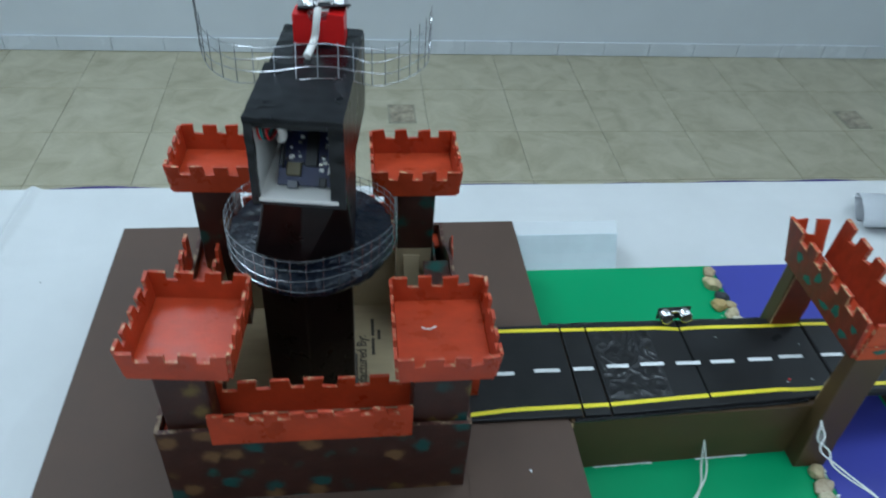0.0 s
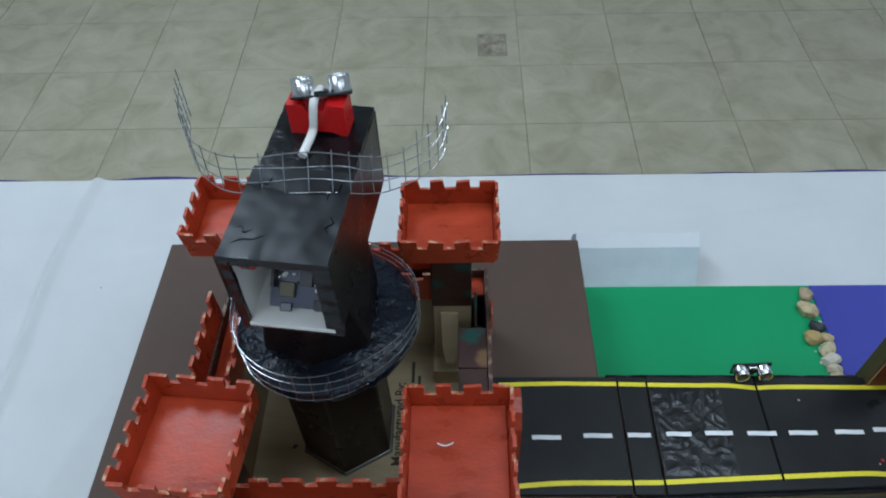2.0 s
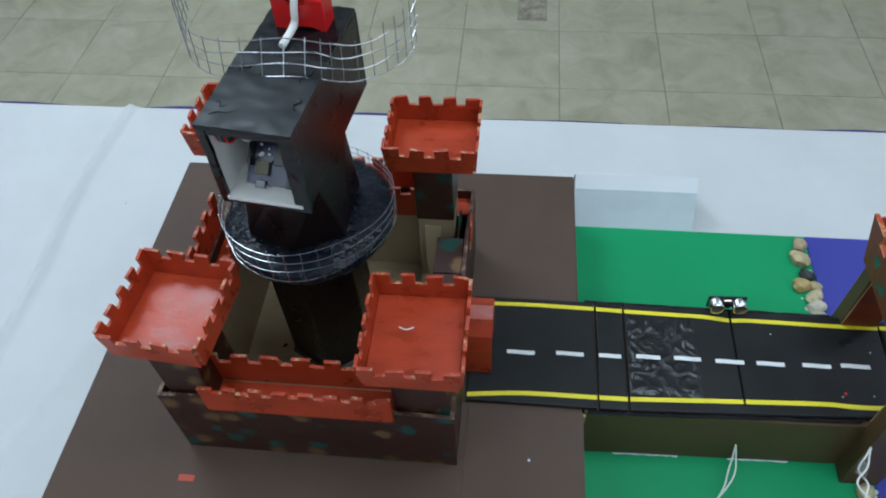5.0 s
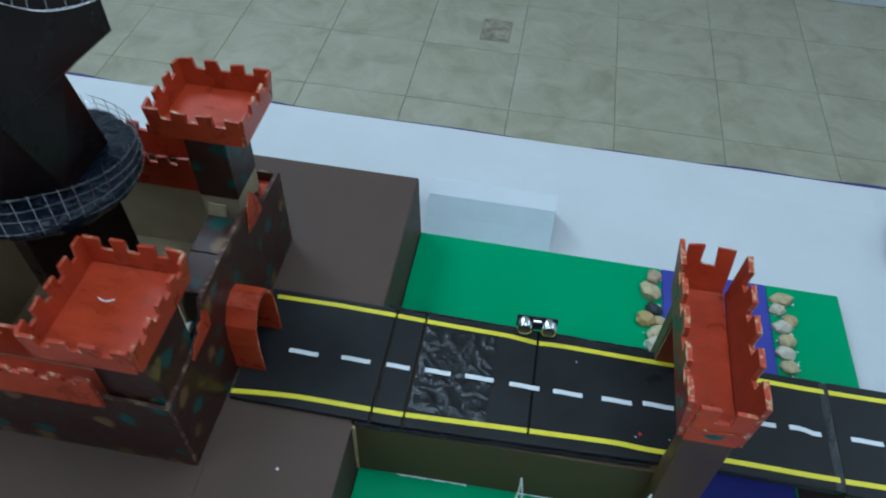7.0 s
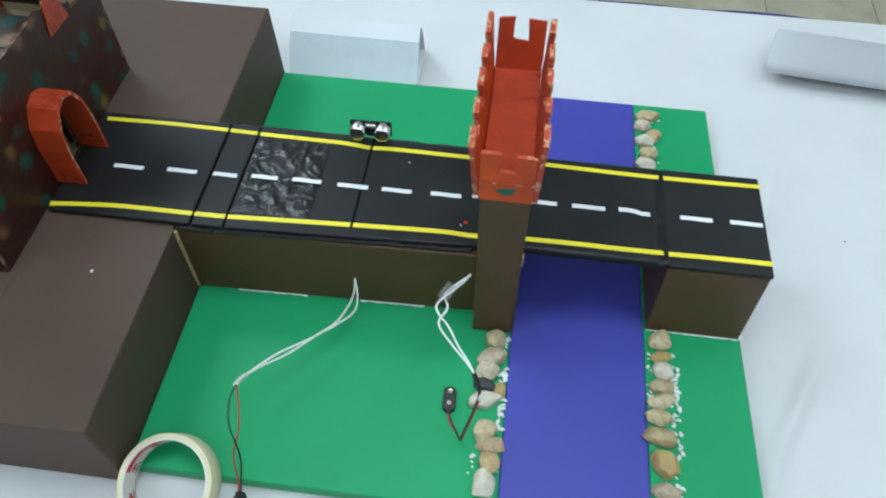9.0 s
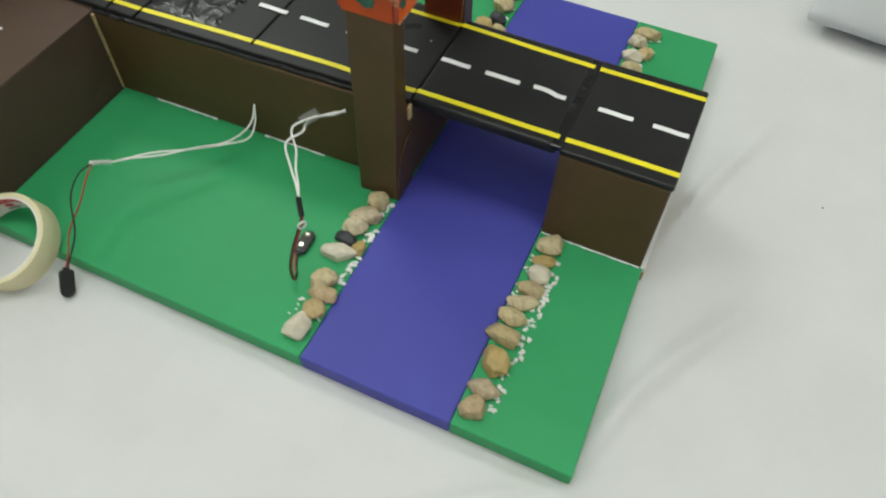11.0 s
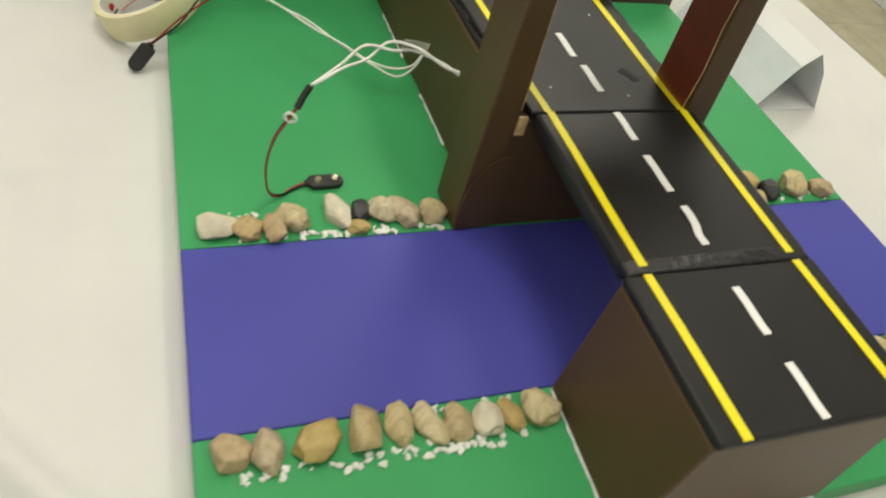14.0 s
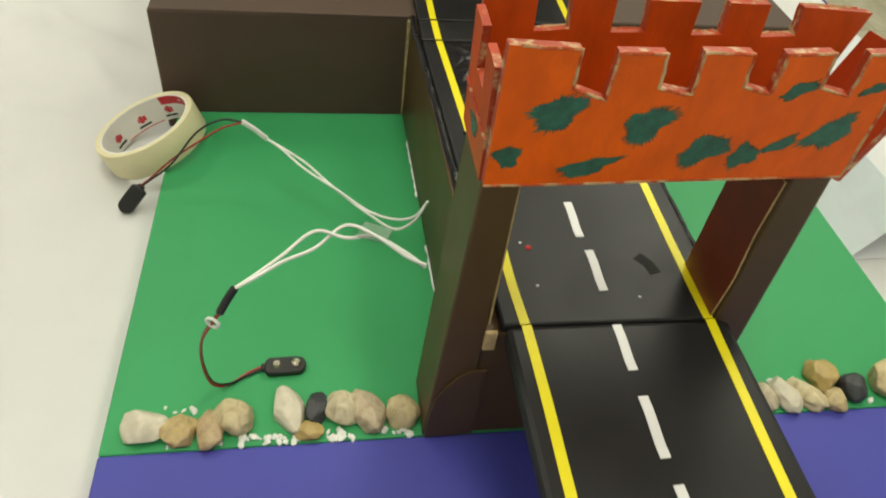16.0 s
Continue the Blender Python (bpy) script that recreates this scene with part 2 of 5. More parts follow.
def make_tile():
    """Beige floor tile with cloudy stone print."""
    m = base_mat("beige_floor_tile", (0.42, 0.38, 0.27), 0.32)
    n, l, b = nodes_of(m)
    v = coords(m)
    info = n.new("ShaderNodeObjectInfo")
    off = n.new("ShaderNodeVectorMath")
    off.operation = "MULTIPLY_ADD"
    off.inputs[1].default_value = (17.0, 31.0, 9.0)
    cx = n.new("ShaderNodeCombineXYZ")
    for k in range(3):
        l.new(info.outputs["Random"], cx.inputs[k])
    l.new(cx.outputs[0], off.inputs[0])
    l.new(v, off.inputs[2])
    cloud = noise_node(m, off.outputs[0], 7.5, 6, 0.55, 0.8)
    grain = noise_node(m, off.outputs[0], 120, 3)
    c = ramp(m, cloud, [(0.28, (0.355, 0.315, 0.205)), (0.48, (0.46, 0.42, 0.29)), (0.72, (0.555, 0.51, 0.37))])
    c = mixed(m, ramp(m, grain, [(0.4, (0, 0, 0)), (0.8, (0.25, 0.25, 0.25))]), c, (0.34, 0.31, 0.22))
    l.new(c, b.inputs["Base Color"])
    bumped(m, cloud, 0.06, 0.003)
    return m


def make_stone():
    """River pebble; each takes its own tan, grey or brown."""
    m = base_mat("river_pebble", (0.3, 0.24, 0.15), 0.55)
    n, l, b = nodes_of(m)
    v = coords(m)
    info = n.new("ShaderNodeObjectInfo")
    own = ramp(m, info.outputs["Random"], [(0.0, (0.47, 0.37, 0.18)), (0.2, (0.60, 0.52, 0.32)), (0.36, (0.44, 0.32, 0.18)), (0.5, (0.54, 0.40, 0.15)), (0.66, (0.58, 0.53, 0.39)), (0.8, (0.38, 0.27, 0.16)), (0.93, (0.52, 0.43, 0.23))])
    veins = noise_node(m, v, 75, 6, 0.65, 1.2)
    c = mixed(m, ramp(m, veins, [(0.42, (0, 0, 0)), (0.62, (0.65, 0.65, 0.65))]), own, (0.24, 0.17, 0.10))
    c = mixed(m, ramp(m, noise_node(m, v, 420, 3), [(0.5, (0, 0, 0)), (0.75, (0.4, 0.4, 0.4))]), c, (0.55, 0.48, 0.36))
    l.new(c, b.inputs["Base Color"])
    bumped(m, noise_node(m, v, 300, 4), 0.35, 0.0012)
    return m


def make_crinkle():
    """Wrinkled black plastic film stuck on the road."""
    m = base_mat("crinkled_black_film", (0.009, 0.009, 0.010), 0.3)
    v = coords(m, (1, 1, 1))
    bumped(m, noise_node(m, v, 55, 2, 0.5, 1.5), 0.35, 0.004)
    bumped(m, noise_node(m, v, 220, 2), 0.4, 0.001)
    return m


M["spot_edge"] = make_spot_edge()
M["rim"] = make_rim()
M["worn"], M["tile"], M["stone"], M["crinkle"] = make_worn(), make_tile(), make_stone(), make_crinkle()
M["slate"] = surface("dark_slate_pebble", (0.035, 0.038, 0.042), 0.5, 0.3, 90, 500, 0.4, 0.001)
M["pale_stone"] = surface("pale_pebble", (0.60, 0.55, 0.43), 0.55, 0.2, 70, 500, 0.3, 0.001)
M["ochre_stone"] = surface("ochre_pebble", (0.44, 0.32, 0.12), 0.5, 0.25, 80, 500, 0.3, 0.001)
M["glow"] = base_mat("tube_glow", (1, 1, 1), 0.5)
M["glow"].node_tree.nodes["Principled BSDF"].inputs["Emission Color"].default_value = (1, 1, 1, 1)
M["glow"].node_tree.nodes["Principled BSDF"].inputs["Emission Strength"].default_value = 3.0


# ---- mesh helpers ----
BASE = {}


def link(name, bm, mats, base=(0, 0, 0), smooth=False):
    bmesh.ops.translate(bm, verts=bm.verts, vec=-Vector(base))
    me = bpy.data.meshes.new(name)
    bm.to_mesh(me)
    bm.free()
    for m in (mats if isinstance(mats, (list, tuple)) else [mats]):
        me.materials.append(m)
    if smooth:
        me.shade_smooth()
        me.set_sharp_from_angle(angle=radians(38))
    ob = new(name, me)
    BASE[ob] = Vector(base)
    return ob


def thing(name, at, label, category, group="", kind=""):
    ob = new(name)
    ob.location = at
    ob.empty_display_size = 0.02
    BASE[ob] = Vector(at)
    return tagged(ob, label, category, group, kind)


def solid(name, bm, mats, at, label, category, group="", kind="", smooth=False):
    ob = link(name, bm, mats, at, smooth)
    ob.location = at
    return tagged(ob, label, category, group, kind)


def part(name, bm, mats, parent, label="", smooth=False):
    ob = link(name, bm, mats, BASE[parent], smooth)
    ob.parent = parent
    return tagged(ob, label)


def box(x0, x1, y0, y1, z0, z1, bev=0.0008, seg=2, m=None):
    bm = bmesh.new()
    bmesh.ops.create_cube(bm, size=1)
    for v in bm.verts:
        v.co = ((x0 + x1) / 2 + v.co.x * (x1 - x0), (y0 + y1) / 2 + v.co.y * (y1 - y0), (z0 + z1) / 2 + v.co.z * (z1 - z0))
    if bev:
        bmesh.ops.bevel(bm, geom=bm.edges[:], offset=min(bev, 0.3 * min(x1 - x0, y1 - y0, z1 - z0)), segments=seg, profile=0.5, affect="EDGES")
    if m:
        bmesh.ops.transform(bm, matrix=m, verts=bm.verts)
    return bm


def rough_box(x0, x1, y0, y1, z0, z1, m, amp=0.0006, step=0.004, seed=0.0):
    """A box of hand-stuck tape: finely divided, its faces and edges slightly uneven."""
    bm = bmesh.new()
    lo, size = Vector((x0, y0, z0)), Vector((x1 - x0, y1 - y0, z1 - z0))
    n = [max(1, min(40, round(v / step))) for v in size]
    verts = {}

    def vert(i, j, k):
        if (i, j, k) not in verts:
            p = lo + Vector((size.x * i / n[0], size.y * j / n[1], size.z * k / n[2]))
            p += amp * noise.noise_vector(p * 90 + Vector((seed, 0, 0))) + 0.5 * amp * noise.noise_vector(p * 310 + Vector((0, seed, 0)))
            verts[i, j, k] = bm.verts.new(m @ p)
        return verts[i, j, k]

    for a, b, c in ((0, 1, 2), (1, 2, 0), (2, 0, 1)):
        for side in (0, n[c]):
            for p in range(n[a]):
                for q in range(n[b]):
                    loop = []
                    for dp, dq in ((0, 0), (1, 0), (1, 1), (0, 1)):
                        ijk = [0, 0, 0]
                        ijk[a], ijk[b], ijk[c] = p + dp, q + dq, side
                        loop.append(vert(*ijk))
                    bm.faces.new(loop)
    bmesh.ops.recalc_face_normals(bm, faces=bm.faces[:])
    return bm


def sheet(poly, thick, m, edge_slot=0, back_slot=0):
    """A cut-out of flat card: the polygon (u, v) raised by its thickness, laid into place by m."""
    bm = bmesh.new()
    low = [bm.verts.new((u, v, 0)) for u, v in poly]
    top = [bm.verts.new((u, v, thick)) for u, v in poly]
    bm.faces.new(low[::-1]).material_index = back_slot
    bm.faces.new(top)
    for i in range(len(poly)):
        j = (i + 1) % len(poly)
        bm.faces.new((low[i], low[j], top[j], top[i])).material_index = edge_slot
    bmesh.ops.transform(bm, matrix=m, verts=bm.verts)
    bmesh.ops.recalc_face_normals(bm, faces=bm.faces[:])
    return bm


def axes(origin, u, v):
    """A frame whose u and v axes lie as given."""
    u, v = Vector(u).normalized(), Vector(v).normalized()
    w = u.cross(v)
    return Matrix(((u.x, v.x, w.x, origin[0]), (u.y, v.y, w.y, origin[1]), (u.z, v.z, w.z, origin[2]), (0, 0, 0, 1)))


def spline(points, n=8):
    """A smooth line through the points."""
    p = [Vector(q) for q in points]
    p = [2 * p[0] - p[1]] + p + [2 * p[-1] - p[-2]]
    out = []
    for i in range(1, len(p) - 2):
        for k in range(n):
            t = k / n
            a, b, c, d = p[i - 1], p[i], p[i + 1], p[i + 2]
            out.append(0.5 * (2 * b + (c - a) * t + (2 * a - 5 * b + 4 * c - d) * t * t + (3 * b - a - 3 * c + d) * t ** 3))
    return out + [p[-2]]


def tube(points, r, sides=8, bm=None, closed=False):
    bm = bm or bmesh.new()
    p = [Vector(q) for q in points]
    rings, up = [], None
    for i, q in enumerate(p):
        d = (p[(i + 1) % len(p)] - p[i - 1]) if closed else (p[min(i + 1, len(p) - 1)] - p[max(i - 1, 0)])
        d.normalize()
        up = (up - d * up.dot(d)).normalized() if up else d.orthogonal().normalized()
        side = d.cross(up)
        rings.append([bm.verts.new(q + r * (math.cos(2 * math.pi * k / sides) * up + math.sin(2 * math.pi * k / sides) * side)) for k in range(sides)])
    for i in range(len(rings) - (0 if closed else 1)):
        a, b = rings[i], rings[(i + 1) % len(rings)]
        for k in range(sides):
            bm.faces.new((a[k], a[(k + 1) % sides], b[(k + 1) % sides], b[k]))
    if not closed:
        bm.faces.new(rings[0][::-1])
        bm.faces.new(rings[-1])
    return bm


def lathe(profile, m, n=48, closed=False):
    """A turned form from (radius, height) pairs."""
    bm = bmesh.new()
    rings = [[bm.verts.new((r * math.cos(2 * math.pi * k / n), r * math.sin(2 * math.pi * k / n), z)) for k in range(n)] for r, z in profile]
    for i in range(len(rings) - (0 if closed else 1)):
        a, b = rings[i], rings[(i + 1) % len(rings)]
        for k in range(n):
            bm.faces.new((a[k], a[(k + 1) % n], b[(k + 1) % n], b[k]))
    if not closed:
        bm.faces.new(rings[0][::-1])
        bm.faces.new(rings[-1])
    bmesh.ops.transform(bm, matrix=m, verts=bm.verts)
    bmesh.ops.recalc_face_normals(bm, faces=bm.faces[:])
    return bm


def prism(ring_low, ring_top, bev=0.0):
    """A solid between two polygons of equal count."""
    bm = bmesh.new()
    a = [bm.verts.new(p) for p in ring_low]
    b = [bm.verts.new(p) for p in ring_top]
    bm.faces.new(a[::-1])
    bm.faces.new(b)
    for i in range(len(a)):
        j = (i + 1) % len(a)
        bm.faces.new((a[i], a[j], b[j], b[i]))
    bmesh.ops.recalc_face_normals(bm, faces=bm.faces[:])
    if bev:
        bmesh.ops.bevel(bm, geom=bm.edges[:], offset=bev, segments=2, profile=0.5, affect="EDGES")
    return bm


def join(bm, other):
    me = bpy.data.meshes.new("tmp")
    other.to_mesh(me)
    other.free()
    bm.from_mesh(me)
    bpy.data.meshes.remove(me)
    return bm


def crenels(length, low, high, count, rng, start_up=True, gap=0.8, slant=0.0012):
    """The outline of a hand-cut battlement: count teeth along the length, cut between low and high."""
    unit = length / (count + (count - 1) * gap)
    pts = [(0, 0), (length, 0)]
    top = []
    x = 0.0
    for k in range(count):
        a, b = x, x + unit
        j = lambda s=slant: rng.uniform(-s, s)
        top += [(max(0, a + (0 if k == 0 else j())), low + j() if k else high + j()), (a + (0 if k == 0 else j()), high + j()),
                (b + (0 if k == count - 1 else j()), high + j()), (b + (0 if k == count - 1 else j()), low + j() if k < count - 1 else high + j())]
        x = b + unit * gap
    top = top[1:-1]
    return pts + top[::-1]


# ---- the room ----
RX0, RX1, RY0, RY1, RH = -3.36, 3.64, -3.2, 2.54, 2.95
TOP = 0.75          # the cloth's upper side
BOARD = 0.768       # the painted board's upper side
PLAT = 0.8625       # the brown platform's upper side
ROAD = 0.869        # the road's upper side

floor = solid("floor", box(RX0 - 0.2, RX1 + 0.2, RY0 - 0.2, RY1 + 0.2, -0.12, -0.003, 0), M["grout"], (0, 0, -0.12), "beige cloudy ceramic floor tiles with thin dirty joints", "floor", kind="structure")
solid("ceiling", box(RX0 - 0.2, RX1 + 0.2, RY0 - 0.2, RY1 + 0.2, RH, RH + 0.15, 0), M["ceiling"], (0, 0, RH), "plain white painted ceiling", "ceiling", kind="structure")
solid("wall_north", box(RX0, RX1, RY1, RY1 + 0.15, -0.003, RH, 0), M["wall"], (0, RY1, 0), "pale bluish-white painted wall", "wall", kind="structure")
solid("wall_south", box(RX0, RX1, RY0 - 0.15, RY0, -0.003, RH, 0), M["wall"], (0, RY0, 0), "pale bluish-white painted wall", "wall", kind="structure")
solid("wall_east", box(RX1, RX1 + 0.15, RY0 - 0.15, RY1 + 0.15, -0.003, RH, 0), M["wall"], (RX1, 0, 0), "pale bluish-white painted wall", "wall", kind="structure")
solid("wall_west", box(RX0 - 0.15, RX0, RY0 - 0.15, RY1 + 0.15, -0.003, RH, 0), M["wall"], (RX0, 0, 0), "pale bluish-white painted wall", "wall", kind="structure")

baseboard = thing("baseboard", (0, RY1, 0), "row of pale glazed skirting tiles along the wall", "baseboard", kind="structure")
for i in range(-15, 17):
    x = 0.135 + 0.2205 * i
    if RX0 < x and x + 0.2205 < RX1:
        part("tile", box(x + 0.0012, x + 0.2193, RY1 - 0.008, RY1 - 0.0005, 0.002, 0.068, 0.001, 1), M["skirt"], baseboard)


def ceiling_light(x, y):
    t = thing("ceiling_light", (x, y, RH), "white square-edged ceiling panel light, switched on", "lamp", "ceiling lights")
    part("frame", box(x - 0.64, x + 0.64, y - 0.34, y + 0.34, RH - 0.05, RH, 0.004), M["lamp_body"], t)
    part("diffuser", box(x - 0.61, x + 0.61, y - 0.31, y + 0.31, RH - 0.058, RH - 0.0505, 0.002), M["glow"], t, "glowing diffuser")


for tx, ty in TUBES:
    ceiling_light(tx, ty)


def drain(x0, x1, y0, y1):
    t = thing("floor_drain", ((x0 + x1) / 2, (y0 + y1) / 2, 0), "worn square drain plate with a dark rim, set in the floor", "drain")
    part("rim", box(x0, x1, y0, y1, -0.002, 0.0030, 0.001, 1), M["grout"], t, "dirty dark rim")
    part("plate", rough_box(x0 + 0.007, x1 - 0.007, y0 + 0.007, y1 - 0.007, 0.0, 0.0048, Matrix.Identity(4), 0.0012, 0.008, x0), M["drain"], t, "mottled worn plate", True)


drain(-0.015, 0.095, 1.945, 2.085)
drain(1.92, 2.03, 1.90, 2.04)

# ---- table and cloths ----
TX0, TX1, TY0, TY1 = -1.35, 1.6, -0.78, 0.532
table = thing("table", (0.12, -0.12, 0), "long wooden display table under a white cloth", "table")
part("tabletop", box(TX0 + 0.012, TX1 - 0.012, TY0 + 0.012, TY1 - 0.012, 0.712, 0.742, 0.003), M["wood"], table)
for x in (TX0 + 0.08, TX1 - 0.08):
    for y in (TY0 + 0.08, TY1 - 0.08):
        part("leg", box(x - 0.025, x + 0.025, y - 0.025, y + 0.025, 0, 0.712, 0.003), M["wood"], table)

RIDGES = [  # x, y, angle, half length, height, half width
    (-0.7030, 0.1, 90, 0.9, 0.0085, 0.0085), (-0.99, -0.1, 88, 0.9, 0.0012, 0.014), (0.550, -0.356, 38, 0.16, 0.0105, 0.0105), (0.700, -0.155, 65, 0.12, 0.0085, 0.0095), (0.690, 0.060, 73, 0.13, 0.0075, 0.009), (0.980, -0.20, 24, 0.30, 0.0065, 0.015), (1.05, 0.1, 60, 0.4, 0.0024, 0.02),
    (0.327, -0.50, 90, 0.21, 0.0014, 0.007), (0.45, -0.322, 2, 0.13, 0.0016, 0.010), (0.18, -0.37, 4, 0.20, 0.0018, 0.014), (0.80, -0.50, 35, 0.25, 0.0045, 0.018), (-0.62, -0.1, 70, 0.25, 0.0045, 0.018), (-0.55, 0.37, 5, 0.3, 0.0012, 0.012),
    (0.45, 0.46, 3, 0.35, 0.0010, 0.012), (-0.08, -0.40, 60, 0.10, 0.0062, 0.018), (-0.14, -0.43, 20, 0.12, 0.0055, 0.016), (0.05, -0.47, 75, 0.14, 0.0045, 0.015), (0.36, -0.42, 12, 0.16, 0.0035, 0.014), (-0.01, -0.36, 35, 0.07, 0.0050, 0.012), (0.74, 0.20, 85, 0.2, 0.0016, 0.016), (0.86, 0.05, 70, 0.25, 0.0018, 0.02)]


def cloth_height(x, y):
    h = 0.0
    for cx, cy, ang, half, tall, wide in RIDGES:
        a = radians(ang)
        dx, dy = x - cx, y - cy
        u, v = dx * math.cos(a) + dy * math.sin(a), -dx * math.sin(a) + dy * math.cos(a)
        v += 0.006 * math.sin(u * 14 + cx * 7)
        h += tall * math.exp(-(v / wide) ** 2) * math.exp(-(u / half) ** 4)
    h += 0.0012 * noise.noise(Vector((x * 3.2, y * 3.2, 1.7)))
    inside = max(0.0, min(1.0, min(x + 0.50, 0.678 - x, y + 0.296, 0.33 - y) / 0.03))
    return TOP - 0.0005 + max(0.0, h) * (1 - inside)


def draped(x0, x1, y0, y1, step, height, drop, thick, seed, edge_wave=0.0):
    """A cloth over a table: flat on top, hanging in soft folds round the sides."""
    bm = bmesh.new()
    xs = [x0 + (x1 - x0) * i / round((x1 - x0) / step) for i in range(round((x1 - x0) / step) + 1)]
    ys = [y0 + (y1 - y0) * i / round((y1 - y0) / step) for i in range(round((y1 - y0) / step) + 1)]
    grid = [[bm.verts.new((x, y + (edge_wave * noise.noise(Vector((x * 6, seed, 0))) if j in (0, len(ys) - 1) else 0), height(x, y))) for j, y in enumerate(ys)] for x in xs]
    for i in range(len(xs) - 1):
        for j in range(len(ys) - 1):
            bm.faces.new((grid[i][j], grid[i + 1][j], grid[i + 1][j + 1], grid[i][j + 1]))
    rim = [grid[i][0] for i in range(len(xs))] + [grid[-1][j] for j in range(1, len(ys))] + [grid[i][-1] for i in range(len(xs) - 2, -1, -1)] + [grid[0][j] for j in range(len(ys) - 2, 0, -1)]
    mid = Vector(((x0 + x1) / 2, (y0 + y1) / 2, 0))
    rows = [rim]
    for k in range(1, 7):
        row = []
        for i, v in enumerate(rim):
            out = Vector((0, 0, 0))
            if v.co.x <= x0 + 1e-4: out.x = -1
            if v.co.x >= x1 - 1e-4: out.x = 1
            if v.co.y <= y0 + 0.02: out.y = -1
            if v.co.y >= y1 - 0.02: out.y = 1
            f = k / 6
            fold = 0.02 * min(1.0, drop) * f * (1 + math.sin(i * 0.55 + seed) + 0.5 * math.sin(i * 0.21))
            row.append(bm.verts.new(v.co + out * (0.0015 * f + fold) - Vector((0, 0, drop * f))))
        rows.append(row)
    for a, b in zip(rows, rows[1:]):
        for i in range(len(rim)):
            j = (i + 1) % len(rim)
            bm.faces.new((a[i], b[i], b[j], a[j]))
    bmesh.ops.recalc_face_normals(bm, faces=bm.faces[:])
    return bm


under = solid("purple_cloth", draped(TX0 - 0.002, TX1 + 0.002, TY0, TY1 + 0.0045, 0.03, lambda x, y: 0.7475, 0.55, 0, 3.0, 0.012), M["purple"], (0.12, -0.12, 0.7455), "dark purple cloth showing along the table's rim", "tablecloth", smooth=True)
cloth = solid("white_tablecloth", draped(TX0, TX1, TY0, TY1, 0.005, cloth_height, 0.012, 0, 0.0, 0.0012), M["cloth"], (0.12, -0.12, TOP), "creased white tablecloth spread over the table", "tablecloth", smooth=True)

# ---- painted board with its river ----
board = thing("base_board", (0.37, 0.0, TOP), "painted display board with green land and a blue river", "model board")


def quad_slab(name, front, back, mat, label):
    f0, f1, b0, b1 = *front, *back
    y0, y1 = -0.267, 0.2825
    low = [(f0, y0, TOP), (f1, y0, TOP), (b1, y1, TOP), (b0, y1, TOP)]
    return part(name, prism(low, [(x, y, BOARD) for x, y, z in low], 0.0014), mat, board, label)


quad_slab("green_land", (0.087, 0.4235), (0.087, 0.4190), M["green"], "green paper-covered land")
quad_slab("river", (0.4237, 0.5590), (0.4192, 0.5570), M["blue"], "blue paper-covered river")
quad_slab("green_land", (0.5592, 0.6600), (0.5572, 0.6510), M["green"], "green paper-covered land")
part("raw_edge", box(0.6565, 0.6590, -0.061, 0.069, TOP + 0.0005, 0.7625, 0.0005, 1), M["card_edge"], board, "bare brown board edge")
part("paper_strip", box(0.6545, 0.6588, -0.061, 0.069, 0.7630, 0.7690, 0.0005, 1), M["paper"], board, "torn white paper strip")

# ---- brown platform under the castle ----
platform = thing("platform_box", (-0.193, 0.006, TOP), "brown paper-covered box platform under the castle", "platform")
low = [(-0.474, -0.2775, TOP), (0.0865, -0.2775, TOP), (0.0865, 0.2895, TOP), (-0.474, 0.2895, TOP)]
part("box_body", prism(low, [(-0.474, -0.2775, PLAT), (0.0865, -0.2775, PLAT), (0.0812, 0.2915, PLAT), (-0.474, 0.2895, PLAT)], 0.002), M["brown"], platform)
part("top_sheet", box(-0.473, -0.0400, -0.2765, -0.1335, PLAT, PLAT + 0.0006, 0.0002, 1), M["brown"], platform, "lapped sheet of brown paper")
part("top_sheet", box(-0.0395, 0.0855, -0.2765, -0.0660, PLAT, PLAT + 0.0005, 0.0002, 1), M["brown"], platform, "lapped sheet of brown paper")
for x, y, r in ((0.028, -0.125, 0.0016), (-0.045, -0.222, 0.0012)):
    part("glue_speck", lathe([(r * 0.3, 0.0), (r, 0.0004), (r * 0.6, 0.0012)], pose(x, y, PLAT + 0.0004), 8), M["paper"], platform, "dried white glue")
part("paint_smear", box(-0.336, -0.319, -0.176, -0.169, PLAT + 0.0006, PLAT + 0.0010, 0.0002, 1), M["red"], platform, "smear of red paint")
part("corner_tape", box(0.0850, 0.0885, -0.0700, -0.0665, BOARD, PLAT - 0.002, 0.0006, 1), M["card_edge"], platform, "bare card corner strip")

# ---- castle ----
rng = random.Random(11)
castle = thing("castle_model", (-0.192, 0.009, PLAT), "painted cardboard castle with red battlements, standing on the brown box", "castle model")
CX0, CX1, CY0, CY1 = -0.334, -0.0465, -0.1365, 0.1545
LEDGE = 0.974
RW = [M["red"], M["worn"]]
SW = [M["spots"], M["spot_edge"]]
S4 = 0.004
part("wall", sheet([(0, 0), (CX1 - CX0, 0), (CX1 - CX0, LEDGE - PLAT - 0.003), (0.03, LEDGE - PLAT + 0.005), (0.003, LEDGE - PLAT + 0.004)], S4, axes((CX0, CY0 + S4, PLAT), (1, 0, 0), (0, 0, 1)), 1), SW, castle)
